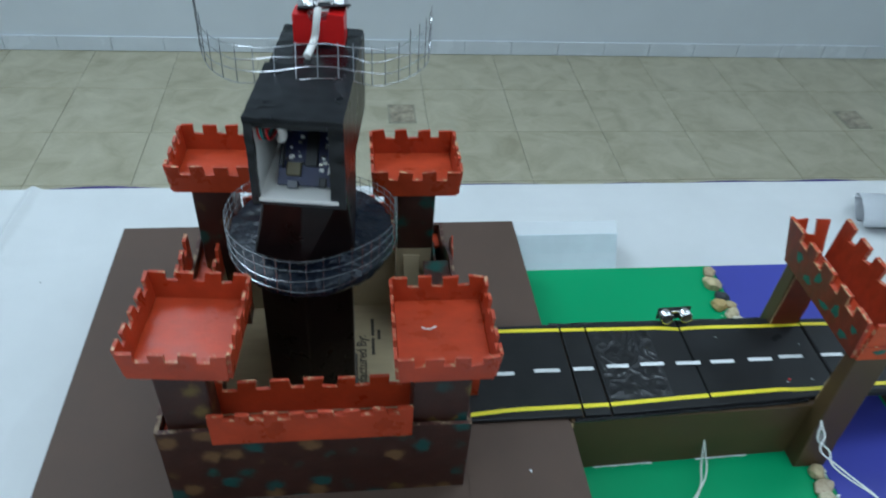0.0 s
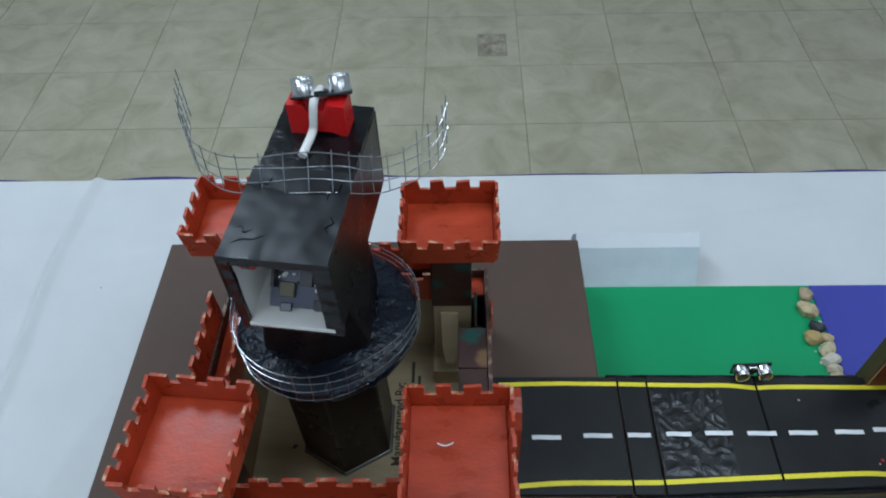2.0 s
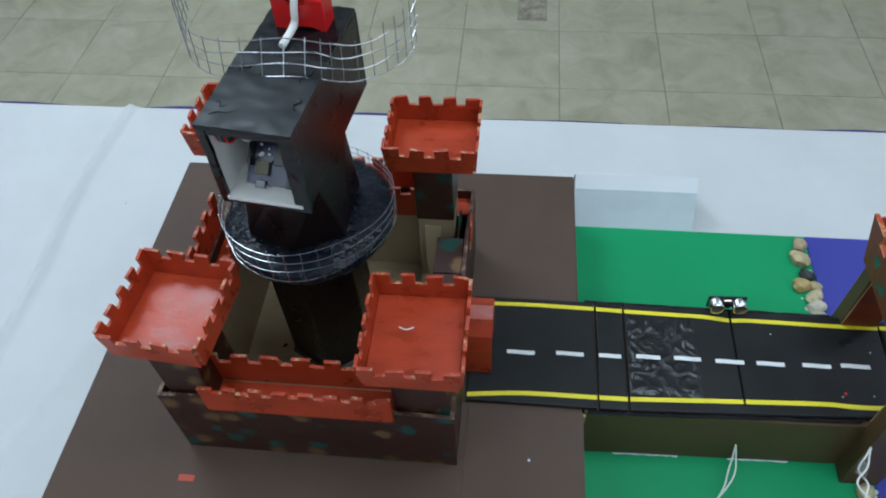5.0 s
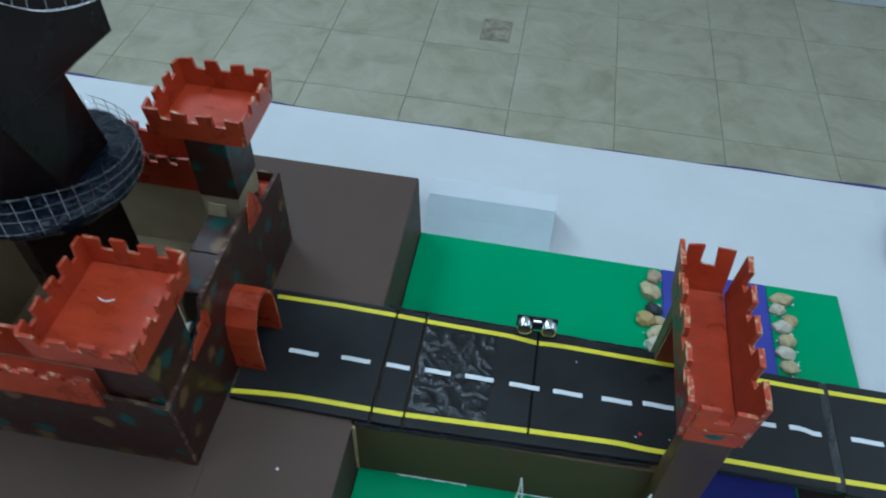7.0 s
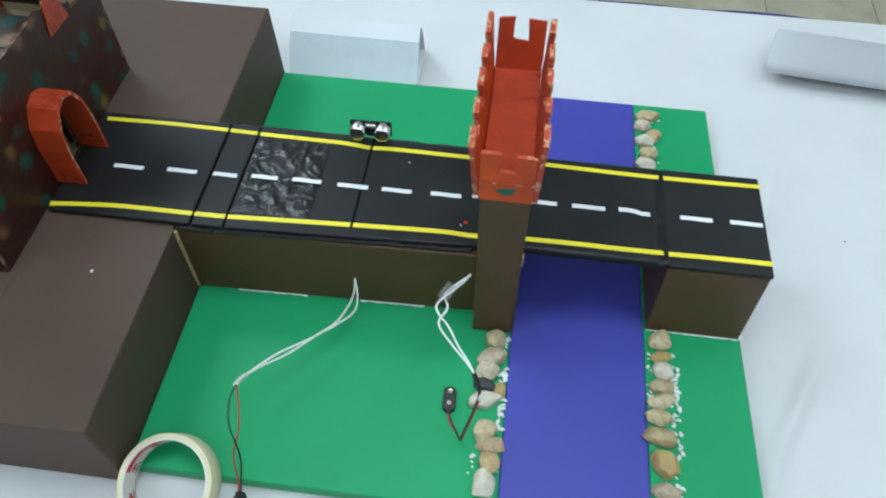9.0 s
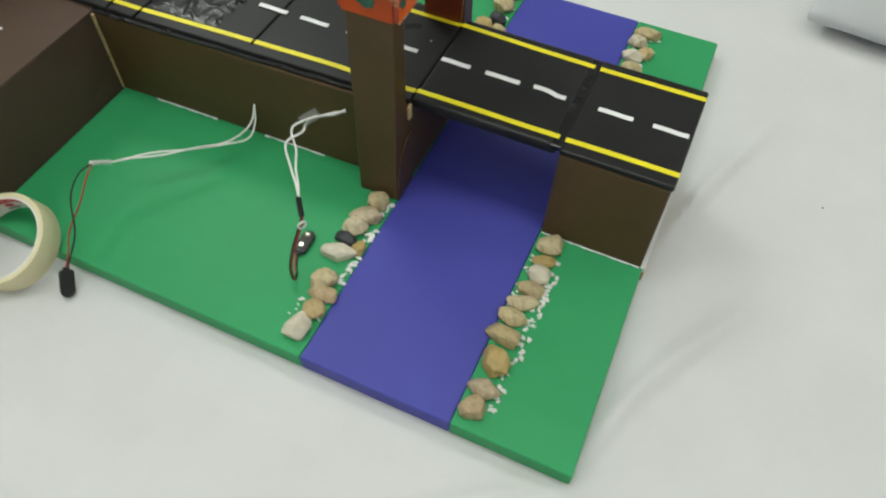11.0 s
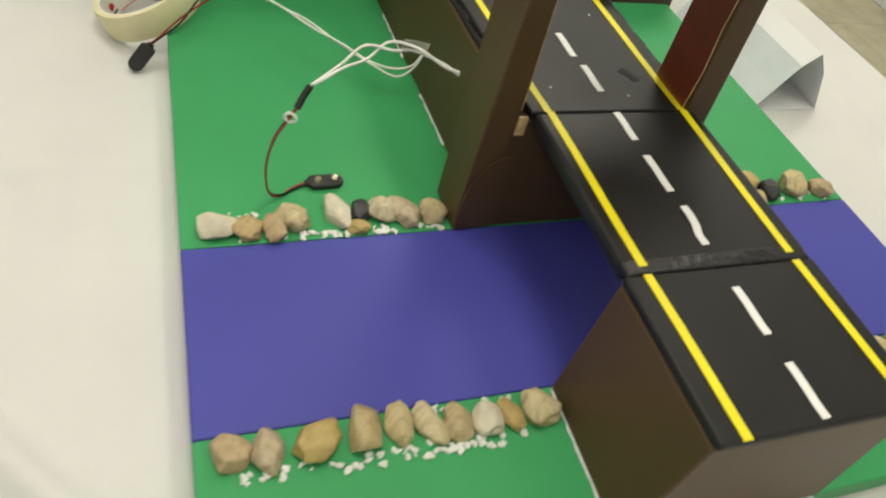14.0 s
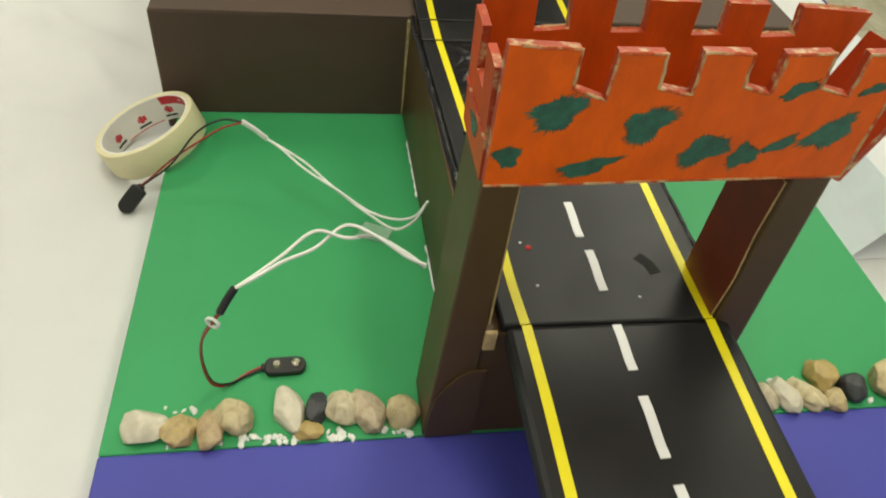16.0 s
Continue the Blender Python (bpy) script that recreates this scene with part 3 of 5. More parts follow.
part("wall", sheet([(0, 0), (CX1 - CX0, 0), (CX1 - CX0, LEDGE - PLAT), (0, LEDGE - PLAT)], S4, axes((CX1, CY1 - S4, PLAT), (-1, 0, 0), (0, 0, 1)), 1), SW, castle)
part("wall", sheet([(0, 0), (CY1 - CY0 - 0.0084, 0), (CY1 - CY0 - 0.0084, LEDGE - PLAT), (0, LEDGE - PLAT)], S4, axes((CX0 + S4, CY1 - 0.0042, PLAT), (0, -1, 0), (0, 0, 1)), 1), SW, castle)


def gate_wall():
    """The east wall: low at both ends, high in the middle, with the round-headed gateway."""
    y0 = CY0 + 0.0042
    u = lambda y: y - y0
    arch = [(u(0.0 + 0.022 * math.cos(a)), 0.060 + 0.022 * math.sin(a)) for a in [math.pi * k / 10 for k in range(10, -1, -1)]]
    pts = [(u(y0), 0), (u(-0.022), 0)] + arch + [(u(0.022), 0), (u(CY1 - 0.0042), 0), (u(CY1 - 0.0042), 0.114), (u(0.104), 0.117), (u(0.100), 0.126), (u(0.058), 0.146), (u(-0.046), 0.145), (u(-0.056), 0.124), (u(-0.084), 0.112), (u(y0), 0.109)]
    return sheet(pts, S4, axes((CX1 - S4, y0, PLAT), (0, 1, 0), (0, 0, 1)), 1)


part("gate_wall", gate_wall(), SW, castle, "spotted wall with a round-headed gateway")
# inner card lining, ledges, floor
FL = PLAT + 0.0035
part("card_floor", box(CX0 + 0.005, CX1 - 0.005, CY0 + 0.005, CY1 - 0.005, PLAT, FL, 0.0005, 1), M["card"], castle, "bare printed cardboard floor")
IX0, IX1, IY0, IY1 = -0.300, -0.062, -0.104, 0.122
part("lining", box(IX0 - 0.003, IX1 + 0.003, IY0 - 0.003, IY0, FL, 0.962, 0.0005, 1), M["card"], castle)
part("lining", box(IX0 - 0.003, IX1 + 0.003, IY1, IY1 + 0.003, FL, 0.962, 0.0005, 1), M["card"], castle)
part("lining", box(IX0 - 0.003, IX0, IY0 + 0.0005, IY1 - 0.0005, FL, 0.962, 0.0005, 1), M["card"], castle)
part("lining", box(IX1, IX1 + 0.003, IY0 + 0.0005, -0.028, FL, 0.970, 0.0005, 1), M["spots"], castle)
part("lining", box(IX1, IX1 + 0.003, 0.028, IY1 - 0.0005, FL, 0.974, 0.0005, 1), M["spots"], castle)
part("step_block", box(-0.108, -0.066, 0.070, IY1 - 0.0005, FL, 0.892, 0.001), M["card"], castle, "bare card block")
part("ledge", box(CX0 + 0.0045, CX1 - 0.0045, CY0 + 0.0045, IY0 - 0.0035, 0.958, 0.962, 0.0005, 1), M["red"], castle)
part("ledge", box(CX0 + 0.0045, CX1 - 0.0045, IY1 + 0.0035, CY1 - 0.0045, 0.958, 0.962, 0.0005, 1), M["red"], castle)
part("ledge", box(CX0 + 0.0045, IX0 - 0.0035, IY0 - 0.003, IY1 + 0.003, 0.958, 0.962, 0.0005, 1), M["red"], castle)
WALK = 1.0025        # the walkway behind the gate wall
part("ledge", box(-0.0785, CX1 - 0.0045, -0.0400, 0.0055, WALK, WALK + 0.0035, 0.0006, 1), M["spots"], castle, "maroon ledge with green dabs")
part("ledge", box(-0.0790, CX1 - 0.0045, 0.0060, 0.0520, WALK + 0.0004, WALK + 0.0042, 0.0006, 1), M["spots"], castle, "maroon ledge with green dabs")
part("ledge_support", box(-0.0770, -0.0740, -0.0390, 0.0510, FL, WALK - 0.0003, 0.0006, 1), M["card"], castle, "bare card support")
part("card_tongue", sheet([(0, 0), (0.018, 0.001), (0.019, 0.060), (0.013, 0.074), (0.004, 0.072), (0.001, 0.050)], 0.002, axes((-0.0975, 0.0850, 0.985), (1, 0, 0), (0, -0.25, -1))), M["card"], castle, "loose bare card tongue")
# red bands of battlement: an outer and an inner one on three sides
part("battlement", sheet(crenels(0.180, 0.034, 0.041, 8, rng), 0.0035, axes((-0.283, -0.1372, 0.964), (1, 0, 0), (0, 0, 1)), 1), RW, castle)
part("battlement", sheet(crenels(0.196, 0.034, 0.046, 7, rng), 0.0035, axes((-0.290, IY0 + 0.0005, 0.963), (1, 0, 0), (0, 0, 1)), 1), RW, castle)
part("battlement", sheet(crenels(0.176, 0.034, 0.043, 8, rng), 0.0035, axes((-0.280, IY1, 0.963), (1, 0, 0), (0, 0, 1)), 1), RW, castle)
part("battlement", sheet(crenels(0.176, 0.032, 0.043, 8, rng), 0.0035, axes((-0.104, CY1 - 0.002, 0.975), (-1, 0, 0), (0, 0, 1)), 1), RW, castle)
part("battlement", sheet(crenels(0.166, 0.032, 0.042, 7, rng), 0.0035, axes((IX0 + 0.0005, 0.090, 0.963), (0, -1, 0), (0, 0, 1)), 1), RW, castle)
part("battlement", sheet(crenels(0.166, 0.030, 0.042, 7, rng), 0.0035, axes((CX0 + 0.002, 0.092, 0.975), (0, -1, 0), (0, 0, 1)), 1), RW, castle)
FLAP = axes((CX1 + 0.0006, 0, 0), (0, 1, 0), (0, 0, 1))
part("battlement_flap", sheet([(-0.087, 0.971), (-0.048, 0.972), (-0.046, 0.990), (-0.053, 1.001), (-0.058, 0.992), (-0.066, 0.993), (-0.068, 0.985), (-0.078, 0.984)], 0.0016, FLAP, 1), RW, castle, "loose notched red flap")
part("battlement_flap", sheet([(0.058, 0.980), (0.094, 0.979), (0.088, 1.004), (0.076, 1.021), (0.071, 1.014), (0.066, 1.012)], 0.0016, FLAP, 1), RW, castle, "loose notched red flap")
part("card_scrap", sheet([(0, 0), (0.016, -0.006), (0.030, 0.004), (0.026, 0.016), (0.030, 0.030), (0.016, 0.026), (0.012, 0.038), (0.003, 0.030)], 0.002, axes((-0.084, -0.088, 0.970), (1, 0.1, 0.15), (0.0, 0.9, 0.4))), M["white_box"], castle, "torn pale card scrap")
part("tape_scrap", sheet([(0, 0), (0.004, 0.001), (0.006, 0.004), (0.002, 0.005)], 0.0012, pose(-0.262, -0.011, FL + 0.0001)), M["black_tape"], castle, "black tape scrap")


def corner_tower(head, body, zb, zt, yaw, count, seed, bare=FL):
    """A square tower: the shaft, and on it a tray with four battlements."""
    r = random.Random(seed)
    hx0, hx1, hy0, hy1 = head
    bx0, bx1, by0, by1 = body
    shaft = part("corner_tower", box(bx0, bx1, by0, by1, bare, zb + 0.001, 0.0015), M["spots"], castle, "dark maroon tower shaft dabbed with green")
    if bare > FL:
        part("shaft_foot", box(bx0 + 0.0008, bx1 - 0.0008, by0 + 0.0008, by1 - 0.0008, FL, bare + 0.001, 0.001), M["card"], shaft, "bare unpainted card foot")
    turn = pose((hx0 + hx1) / 2, (hy0 + hy1) / 2, 0, 0, 0, yaw) @ pose(-(hx0 + hx1) / 2, -(hy0 + hy1) / 2, 0)
    floor_bm = box(hx0, hx1, hy0, hy1, zb, zb + 0.004, 0.0006, 1, turn)
    part("tower_floor", floor_bm, M["red"], shaft, "red painted tower floor")
    low, high, flare = (zt - zb) * 0.68, zt - zb, 0.07
    w, d = hx1 - hx0, hy1 - hy0
    for o, u, length, n, out in (((hx0, hy0, zb), (1, 0, 0), w, count[0], (0, -1, 0)), ((hx1, hy0, zb), (0, 1, 0), d, count[1], (1, 0, 0)),
                                 ((hx1, hy1, zb), (-1, 0, 0), w, count[0], (0, 1, 0)), ((hx0, hy1, zb), (0, -1, 0), d, count[1], (-1, 0, 0))):
        v = Vector((0, 0, 1)) + flare * Vector(out)
        pts = [(a + (2 * a / length - 1) * flare * b, b) for a, b in crenels(length, low, high, n, r)]
        part("battlement", sheet(pts, 0.003, turn @ axes(o, u, v), 1), RW, shaft)
    return shaft


corner_tower((-0.1175, -0.0385, -0.151, -0.064), (-0.103, -0.050, -0.1300, -0.072), 1.0600, 1.090, 0, (4, 5), 3)
corner_tower((-0.3300, -0.2500, -0.146, -0.062), (-0.322, -0.279, -0.1300, -0.072), 1.0690, 1.101, -5, (4, 5), 4)
corner_tower((-0.1290, -0.0435, 0.085, 0.157), (-0.106, -0.065, 0.0880, 0.141), 1.0720, 1.104, 0, (4, 4), 5, 0.992)
corner_tower((-0.3350, -0.2560, 0.093, 0.163), (-0.320, -0.280, 0.0960, 0.146), 1.0740, 1.107, -2, (4, 4), 6)


curl = [(-0.0950 + 0.0130 * f, -0.0960 - 0.0042 * math.sin(math.pi * (0.15 + 0.75 * f)), 1.0648) for f in [k / 8 for k in range(9)]]
part("glue_curl", tube(curl, 0.0007, 6), M["white_box"], castle, "pale curl of dried glue", True)


def arch_hood():
    """The red card hood over the gateway, folded over in flat facets."""
    outer = [(-0.0285, 0.0068), (-0.0285, 0.050), (-0.025, 0.075), (-0.014, 0.093), (0.0, 0.098), (0.013, 0.093), (0.023, 0.076), (0.0265, 0.050), (0.0265, 0.0068)]
    inner = [(-0.0255, 0.0068), (-0.0255, 0.049), (-0.0225, 0.072), (-0.0125, 0.089), (0.0, 0.0945), (0.0115, 0.089), (0.0205, 0.073), (0.0235, 0.049), (0.0235, 0.0068)]
    return sheet(outer + inner[::-1], 0.030, axes((CX1, 0, PLAT), (0, 1, 0), (0, 0, 1)), 1)


part("arch_hood", arch_hood(), [M["worn"], M["red"]], castle, "bright red card hood over the gateway")


def flat_text(words, size, m, parent, name="printed_text"):
    c = bpy.data.curves.new(name, "FONT")
    c.body, c.size, c.extrude, c.offset = words, size, 0.0001, 0.00025
    c.materials.append(M["ink"])
    ob = new(name, c)
    ob.parent = parent
    ob.matrix_basis = Matrix.Translation(-BASE[parent]) @ m
    return ob


flat_text("Manufactured By:", 0.0168, pose(-0.1415, -0.031, FL + 0.0003, 0, 0, 90) @ Matrix.Diagonal((0.86, 1, 1, 1)), castle)
for k, (x, y0, y1) in enumerate(((-0.1330, 0.070, 0.098), (-0.1255, 0.064, 0.079), (-0.1330, 0.040, 0.066))):
    part("printed_bar", box(x - 0.0018, x + 0.0018, y0, y1, FL, FL + 0.0004, 0), M["ink"], castle, "unreadable printed line")

# ---- black tower standing in the castle ----
tower = thing("black_tower", (-0.199, 0.012, FL), "glossy black cardboard watchtower with a boxy head, inside the castle", "tower model")


def hexagon(cx, cy, z, rx, ry, turn=90):
    return [(cx + rx * math.cos(radians(60 * k + turn)), cy + ry * math.sin(radians(60 * k + turn)), z) for k in range(6)]


part("pedestal", prism(hexagon(-0.200, 0.013, FL, 0.0525, 0.0525), hexagon(-0.199, 0.010, 1.070, 0.0505, 0.0505), 0.002), M["black_paint"], tower, "six-sided dark shaft")
part("foot_rim", prism(hexagon(-0.200, 0.013, FL, 0.0560, 0.0560), hexagon(-0.200, 0.013, FL + 0.004, 0.0540, 0.0540), 0.001), M["glue"], tower, "clear tape round the foot")
DC = (-0.193, 0.011)
disc_profile = [(0.03, 1.071), (0.072, 1.071), (0.0775, 1.075), (0.0790, 1.081), (0.0780, 1.087), (0.074, 1.0895), (0.03, 1.0895)]
bm = lathe(disc_profile, pose(DC[0], DC[1], 0), 72)
for v in bm.verts:
    d = Vector((v.co.x - DC[0], v.co.y - DC[1], 0))
    a = math.atan2(d.y, d.x)
    if d.length > 0.05:
        v.co += d.normalized() * (0.0018 * noise.noise(Vector((a * 5, v.co.z * 90, 2))) + 0.0008 * math.sin(a * 31)) + Vector((0, 0, 0.0012 * noise.noise(Vector((a * 6, 4, 1)))))
part("balcony", bm, M["foil"], tower, "round balcony wrapped in crinkled black plastic", True)
def fence_point(a, h, out=0.0):
    """A point of the balcony's wire fence, pushed down at the back."""
    r = 0.0800 + out + 0.002 * math.sin(a * 3 + 1)
    lift = 1.0830 - 0.002 * math.sin(a)
    return (DC[0] + r * math.cos(a), DC[1] + r * math.sin(a), lift + h * (0.76 - 0.22 * math.sin(a)))


def fence_ring(h):
    return [fence_point(2 * math.pi * k / 72, h + 0.0010 * math.sin(k * 0.43 + h * 700)) for k in range(72)]


fence = part("fence_rail", tube(fence_ring(0.0), 0.00032, 6, closed=True), M["steel"], tower, "bent steel wire fence", True)
for h in (0.0125, 0.0250, 0.0370):
    part("wire", tube(fence_ring(h), 0.00032, 6, closed=True), M["steel"], fence, "", True)
for k in range(40):
    a = 2 * math.pi * k / 40 + 0.03 * math.sin(k * 7.1)
    part("wire", tube([fence_point(a + 0.02 * f, -0.004 + 0.044 * f) for f in (0, 0.5, 1)], 0.00032, 5), M["steel"], fence, "", True)

back = Vector((0.0195, 0.154, 0)).normalized()
right = Vector((back.y, -back.x, 0))
HO = Vector((-0.1945, -0.0605, 1.176))
HM = Matrix(((right.x, back.x, 0, HO.x), (right.y, back.y, 0, HO.y), (0, 0, 1, HO.z), (0, 0, 0, 1)))
W2, HL, HH, T3 = 0.0358, 0.155, 0.076, 0.003
at = lambda x, y, z: tuple(HM @ Vector((x, y, z)))
neck_low = [(-0.243, -0.022, 1.0885), (-0.199, -0.042, 1.0885), (-0.152, -0.020, 1.0885), (-0.150, 0.046, 1.0885), (-0.197, 0.066, 1.0885), (-0.243, 0.046, 1.0885)]
neck_top = [at(-0.033, 0.020, 0.001), at(0, 0.014, 0.001), at(0.034, 0.020, 0.001), at(0.034, 0.094, 0.001), at(0, 0.098, 0.001), at(-0.033, 0.094, 0.001)]
part("neck", prism(neck_low, neck_top, 0.002), M["black_paint"], tower, "dark maroon-black neck")
head = part("head", box(-W2, W2, HL - T3, HL, 0, HH, 0.001, 1, HM), M["black_tape"], tower, "hollow box head taped in glossy black")
part("side", box(-W2, -W2 + T3, 0, HL - T3 - 0.0003, 0, HH, 0.001, 1, HM), M["black_tape"], head)
part("side", box(W2 - T3, W2, 0, HL - T3 - 0.0003, 0, HH, 0.001, 1, HM), M["black_paint"], head)
part("underside", box(-W2 + T3 + 0.0002, W2 - T3 - 0.0002, 0, HL - T3 - 0.0003, 0, T3, 0.0006, 1, HM), M["black_tape"], head)
part("top_plate", rough_box(-W2 - 0.0012, W2 + 0.0012, -0.0045, 0.080, HH, HH + 0.0040, HM, 0.0005, 0.004, 1.0), M["film_black"], head, "crinkled black film over the front of the roof", True)
part("top_plate", rough_box(-W2 + 0.001, W2 - 0.0005, 0.0808, HL, HH, HH + 0.0026, HM, 0.0007, 0.004, 2.0), M["black_tape"], head, "", True)
# taped rim round the open front
part("front_rim", rough_box(-W2 - 0.0012, -W2 + 0.0052, -0.0034, -0.0003, -0.001, HH - 0.0002, HM, 0.0008, 0.003, 3.0), M["black_tape"], head, "black tape rim", True)
part("front_rim", rough_box(W2 - 0.0105, W2 + 0.0014, -0.0034, -0.0003, -0.001, HH - 0.0002, HM, 0.0008, 0.003, 4.0), M["black_tape"], head, "black tape rim", True)
part("front_rim", rough_box(-W2 + 0.0054, W2 - 0.0107, -0.0034, -0.0003, HH - 0.0052, HH - 0.0002, HM, 0.0010, 0.003, 5.0), M["black_tape"], head, "black tape rim", True)
part("front_rim", rough_box(-W2 + 0.0054, W2 - 0.0107, -0.0030, -0.0003, -0.001, 0.0024, HM, 0.0006, 0.003, 6.0), M["black_tape"], head, "black tape rim", True)
for tx, ty, tl, turn in ((-0.020, 0.012, 0.022, 20), (-0.026, 0.020, 0.012, -15), (0.030, 0.030, 0.014, 80), (0.026, 0.060, 0.018, 60), (-0.024, 0.064, 0.012, 40)):
    part("tape_wrinkle", tube(spline([tuple(HM @ pose(tx, ty, HH + 0.0040, 0, 0, turn) @ Vector((u * tl, 0.002 * math.sin(u * 9 + tx * 99), 0.0004 * math.cos(u * 7)))) for u in (-0.5, -0.2, 0.15, 0.5)], 5), 0.0007, 6), M["film_black"], head, "", True)
# white lining and electronics in the head's open front
LN = 0.0012
part("lining", box(-W2 + T3 + 0.0003, -W2 + T3 + LN, 0.002, 0.085, T3 + 0.0015, HH - 0.001, 0.0002, 1, HM), M["white_box"], head, "white paper lining")
part("lining", box(W2 - T3 - LN, W2 - T3 - 0.0003, 0.002, 0.085, T3 + 0.0015, HH - 0.001, 0.0002, 1, HM), M["white_box"], head, "white paper lining")
part("lining", box(-W2 + T3 + LN + 0.0002, W2 - T3 - LN - 0.0002, -0.0045, 0.085, T3, T3 + 0.0035, 0.0004, 1, HM), M["white_box"], head, "white paper lining")
part("lining", box(-W2 + T3 + LN + 0.0002, W2 - T3 - LN - 0.0002, 0.0852, 0.0865, T3 + 0.0015, HH - 0.001, 0.0002, 1, HM), M["white_box"], head, "white paper lining")
part("torn_flap", sheet([(0, 0), (0.004, 0.002), (0.008, 0.020), (0.006, 0.038), (0.001, 0.040), (0.002, 0.018)], 0.001, HM @ axes((0.020, 0.016, 0.018), (1, 0.3, 0), (0.1, 0.3, 1))), M["white_box"], head, "torn white paper flap")
PM = HM @ pose(0.004, 0.010, 0.0095, 40, 0, 0)
part("circuit_board", box(-0.0235, 0.0235, 0, 0.058, 0, 0.0016, 0.0003, 1, PM), M["pcb"], head, "dark blue microcontroller board")
prng = random.Random(5)
part("usb_socket", box(-0.0150, -0.0065, -0.003, 0.0035, 0.0017, 0.0042, 0.0006, 1, PM), M["grid"], head, "small metal socket")
part("capacitor_block", box(-0.0165, -0.0050, 0.0075, 0.0185, 0.0017, 0.0050, 0.0006, 1, PM), M["olive"], head, "dull olive block")
part("power_socket", box(0.010, 0.016, -0.001, 0.007, 0.0017, 0.0040, 0.0006, 1, PM), M["chip"], head)
for k in range(13):
    part("pin", box(-0.0186 + 0.0029 * k, -0.0176 + 0.0029 * k, 0.0540, 0.0575, 0.0017, 0.0032, 0.0002, 1, PM), M["can"], head)
    part("pin", box(0.0165, 0.0186, 0.0120 + 0.0031 * k, 0.0130 + 0.0031 * k, 0.0017, 0.0030, 0.0002, 1, PM), M["can"], head)
part("chip", box(-0.002, 0.0075, 0.016, 0.050, 0.0017, 0.0045, 0.0004, 1, PM), M["chip"], head)
for x in (-0.0215, 0.0195):
    part("pin_header", box(x, x + 0.0025, 0.014, 0.056, 0.0017, 0.0100, 0.0003, 1, PM), M["chip"], head)
for k in range(46):
    x, y = prng.uniform(-0.018, 0.016), prng.uniform(0.012, 0.056)
    if not -0.004 < x < 0.009:
        s = prng.uniform(0.0008, 0.0019)
        part("component", box(x - s, x + s, y - s * 0.7, y + s * 0.7, 0.0017, 0.0017 + prng.uniform(0.0008, 0.0025), 0.0002, 1, PM), prng.choice([M["can"], M["chip"], M["white_box"], M["snap"]]), head)
for k, (mat, dx) in enumerate(((M["red_plastic"], 0), (M["teal_wire"], 0.0022), (M["black_wire"], 0.0044), (M["red_plastic"], 0.0066))):
    part("jumper_wire", tube(spline([at(-0.030 + dx, 0.010, 0.071), at(-0.029 + dx, 0.006, 0.060), at(-0.027 + dx, 0.012, 0.052), at(-0.020 + dx, 0.035, 0.058), at(-0.010 + dx, 0.050, 0.050)]), 0.0009, 6), mat, head, "", True)
part("paper_roll", tube(spline([at(-0.014, 0.012, 0.070), at(-0.013, 0.018, 0.052), at(-0.018, 0.030, 0.040)]), 0.0035, 8), M["white_box"], head, "crumpled masking tape", True)

# wire mesh strip bent across the head
strip_path = spline([(-0.2815, 0.082, 0), (-0.278, 0.060, 0), (-0.265, 0.030, 0), (-0.236, 0.007, 0), (-0.195, -0.004, 0), (-0.155, -0.004, 0), (-0.135, 0.004, 0), (-0.108, 0.017, 0), (-0.090, 0.032, 0), (-0.083, 0.052, 0)], 10)
n_strip = len(strip_path)


def strip_point(i, h):
    p = strip_path[i]
    f = i / (n_strip - 1)
    mid = math.exp(-((f - 0.5) / 0.16) ** 2)
    lift = 1.2405 + 0.0165 * mid + 0.013 * max(0, abs(f - 0.5) - 0.2) / 0.3
    return Vector((p.x, p.y + h * (0.5 * mid + 0.05), lift + h * (1.0 - 0.35 * mid)))


wire_strip = part("mesh_strip", tube([strip_point(i, 0.0) for i in range(4, n_strip - 4)], 0.00042, 6), M["steel"], tower, "curved strip of galvanised wire mesh", True)
for h in (0.0105, 0.0210, 0.0315):
    part("wire", tube([strip_point(i, h) + Vector((0, 0, 0.0008 * math.sin(i * 0.4 + h * 900))) for i in range(n_strip)], 0.00042, 6), M["steel"], wire_strip, "", True)
for i in range(0, n_strip, 4):
    f = abs(i / (n_strip - 1) - 0.5)
    part("wire", tube([strip_point(i, 0.0), strip_point(i, 0.018), strip_point(i, 0.034 + (0.008 if f > 0.3 else 0))], 0.00042, 5), M["steel"], wire_strip, "", True)


def red_holder():
    pts = [(-0.0215, 0), (-0.010, 0.0), (0.0, 0.003), (0.010, 0.003), (0.0175, 0.0), (0.0215, 0.0), (0.0215, 0.027), (0.008, 0.028), (0.0065, 0.022), (-0.0065, 0.021), (-0.009, 0.027), (-0.0215, 0.026)]
    return sheet(pts, 0.020, HM @ pose(0.001, 0.139, HH + 0.0025) @ axes((0, 0, 0), (1, 0, 0), (0, 0, 1)), 0)


part("red_holder", red_holder(), M["red_plastic"], tower, "notched bright red plastic block")
part("cable_sleeve", tube(spline([at(0.002, 0.136, 0.108), at(0.001, 0.121, 0.109), at(0.000, 0.1160, 0.099), at(-0.002, 0.1140, 0.086), at(-0.005, 0.092, 0.0812)]), 0.0032, 8), M["white_box"], tower, "white tape-wrapped cable", True)


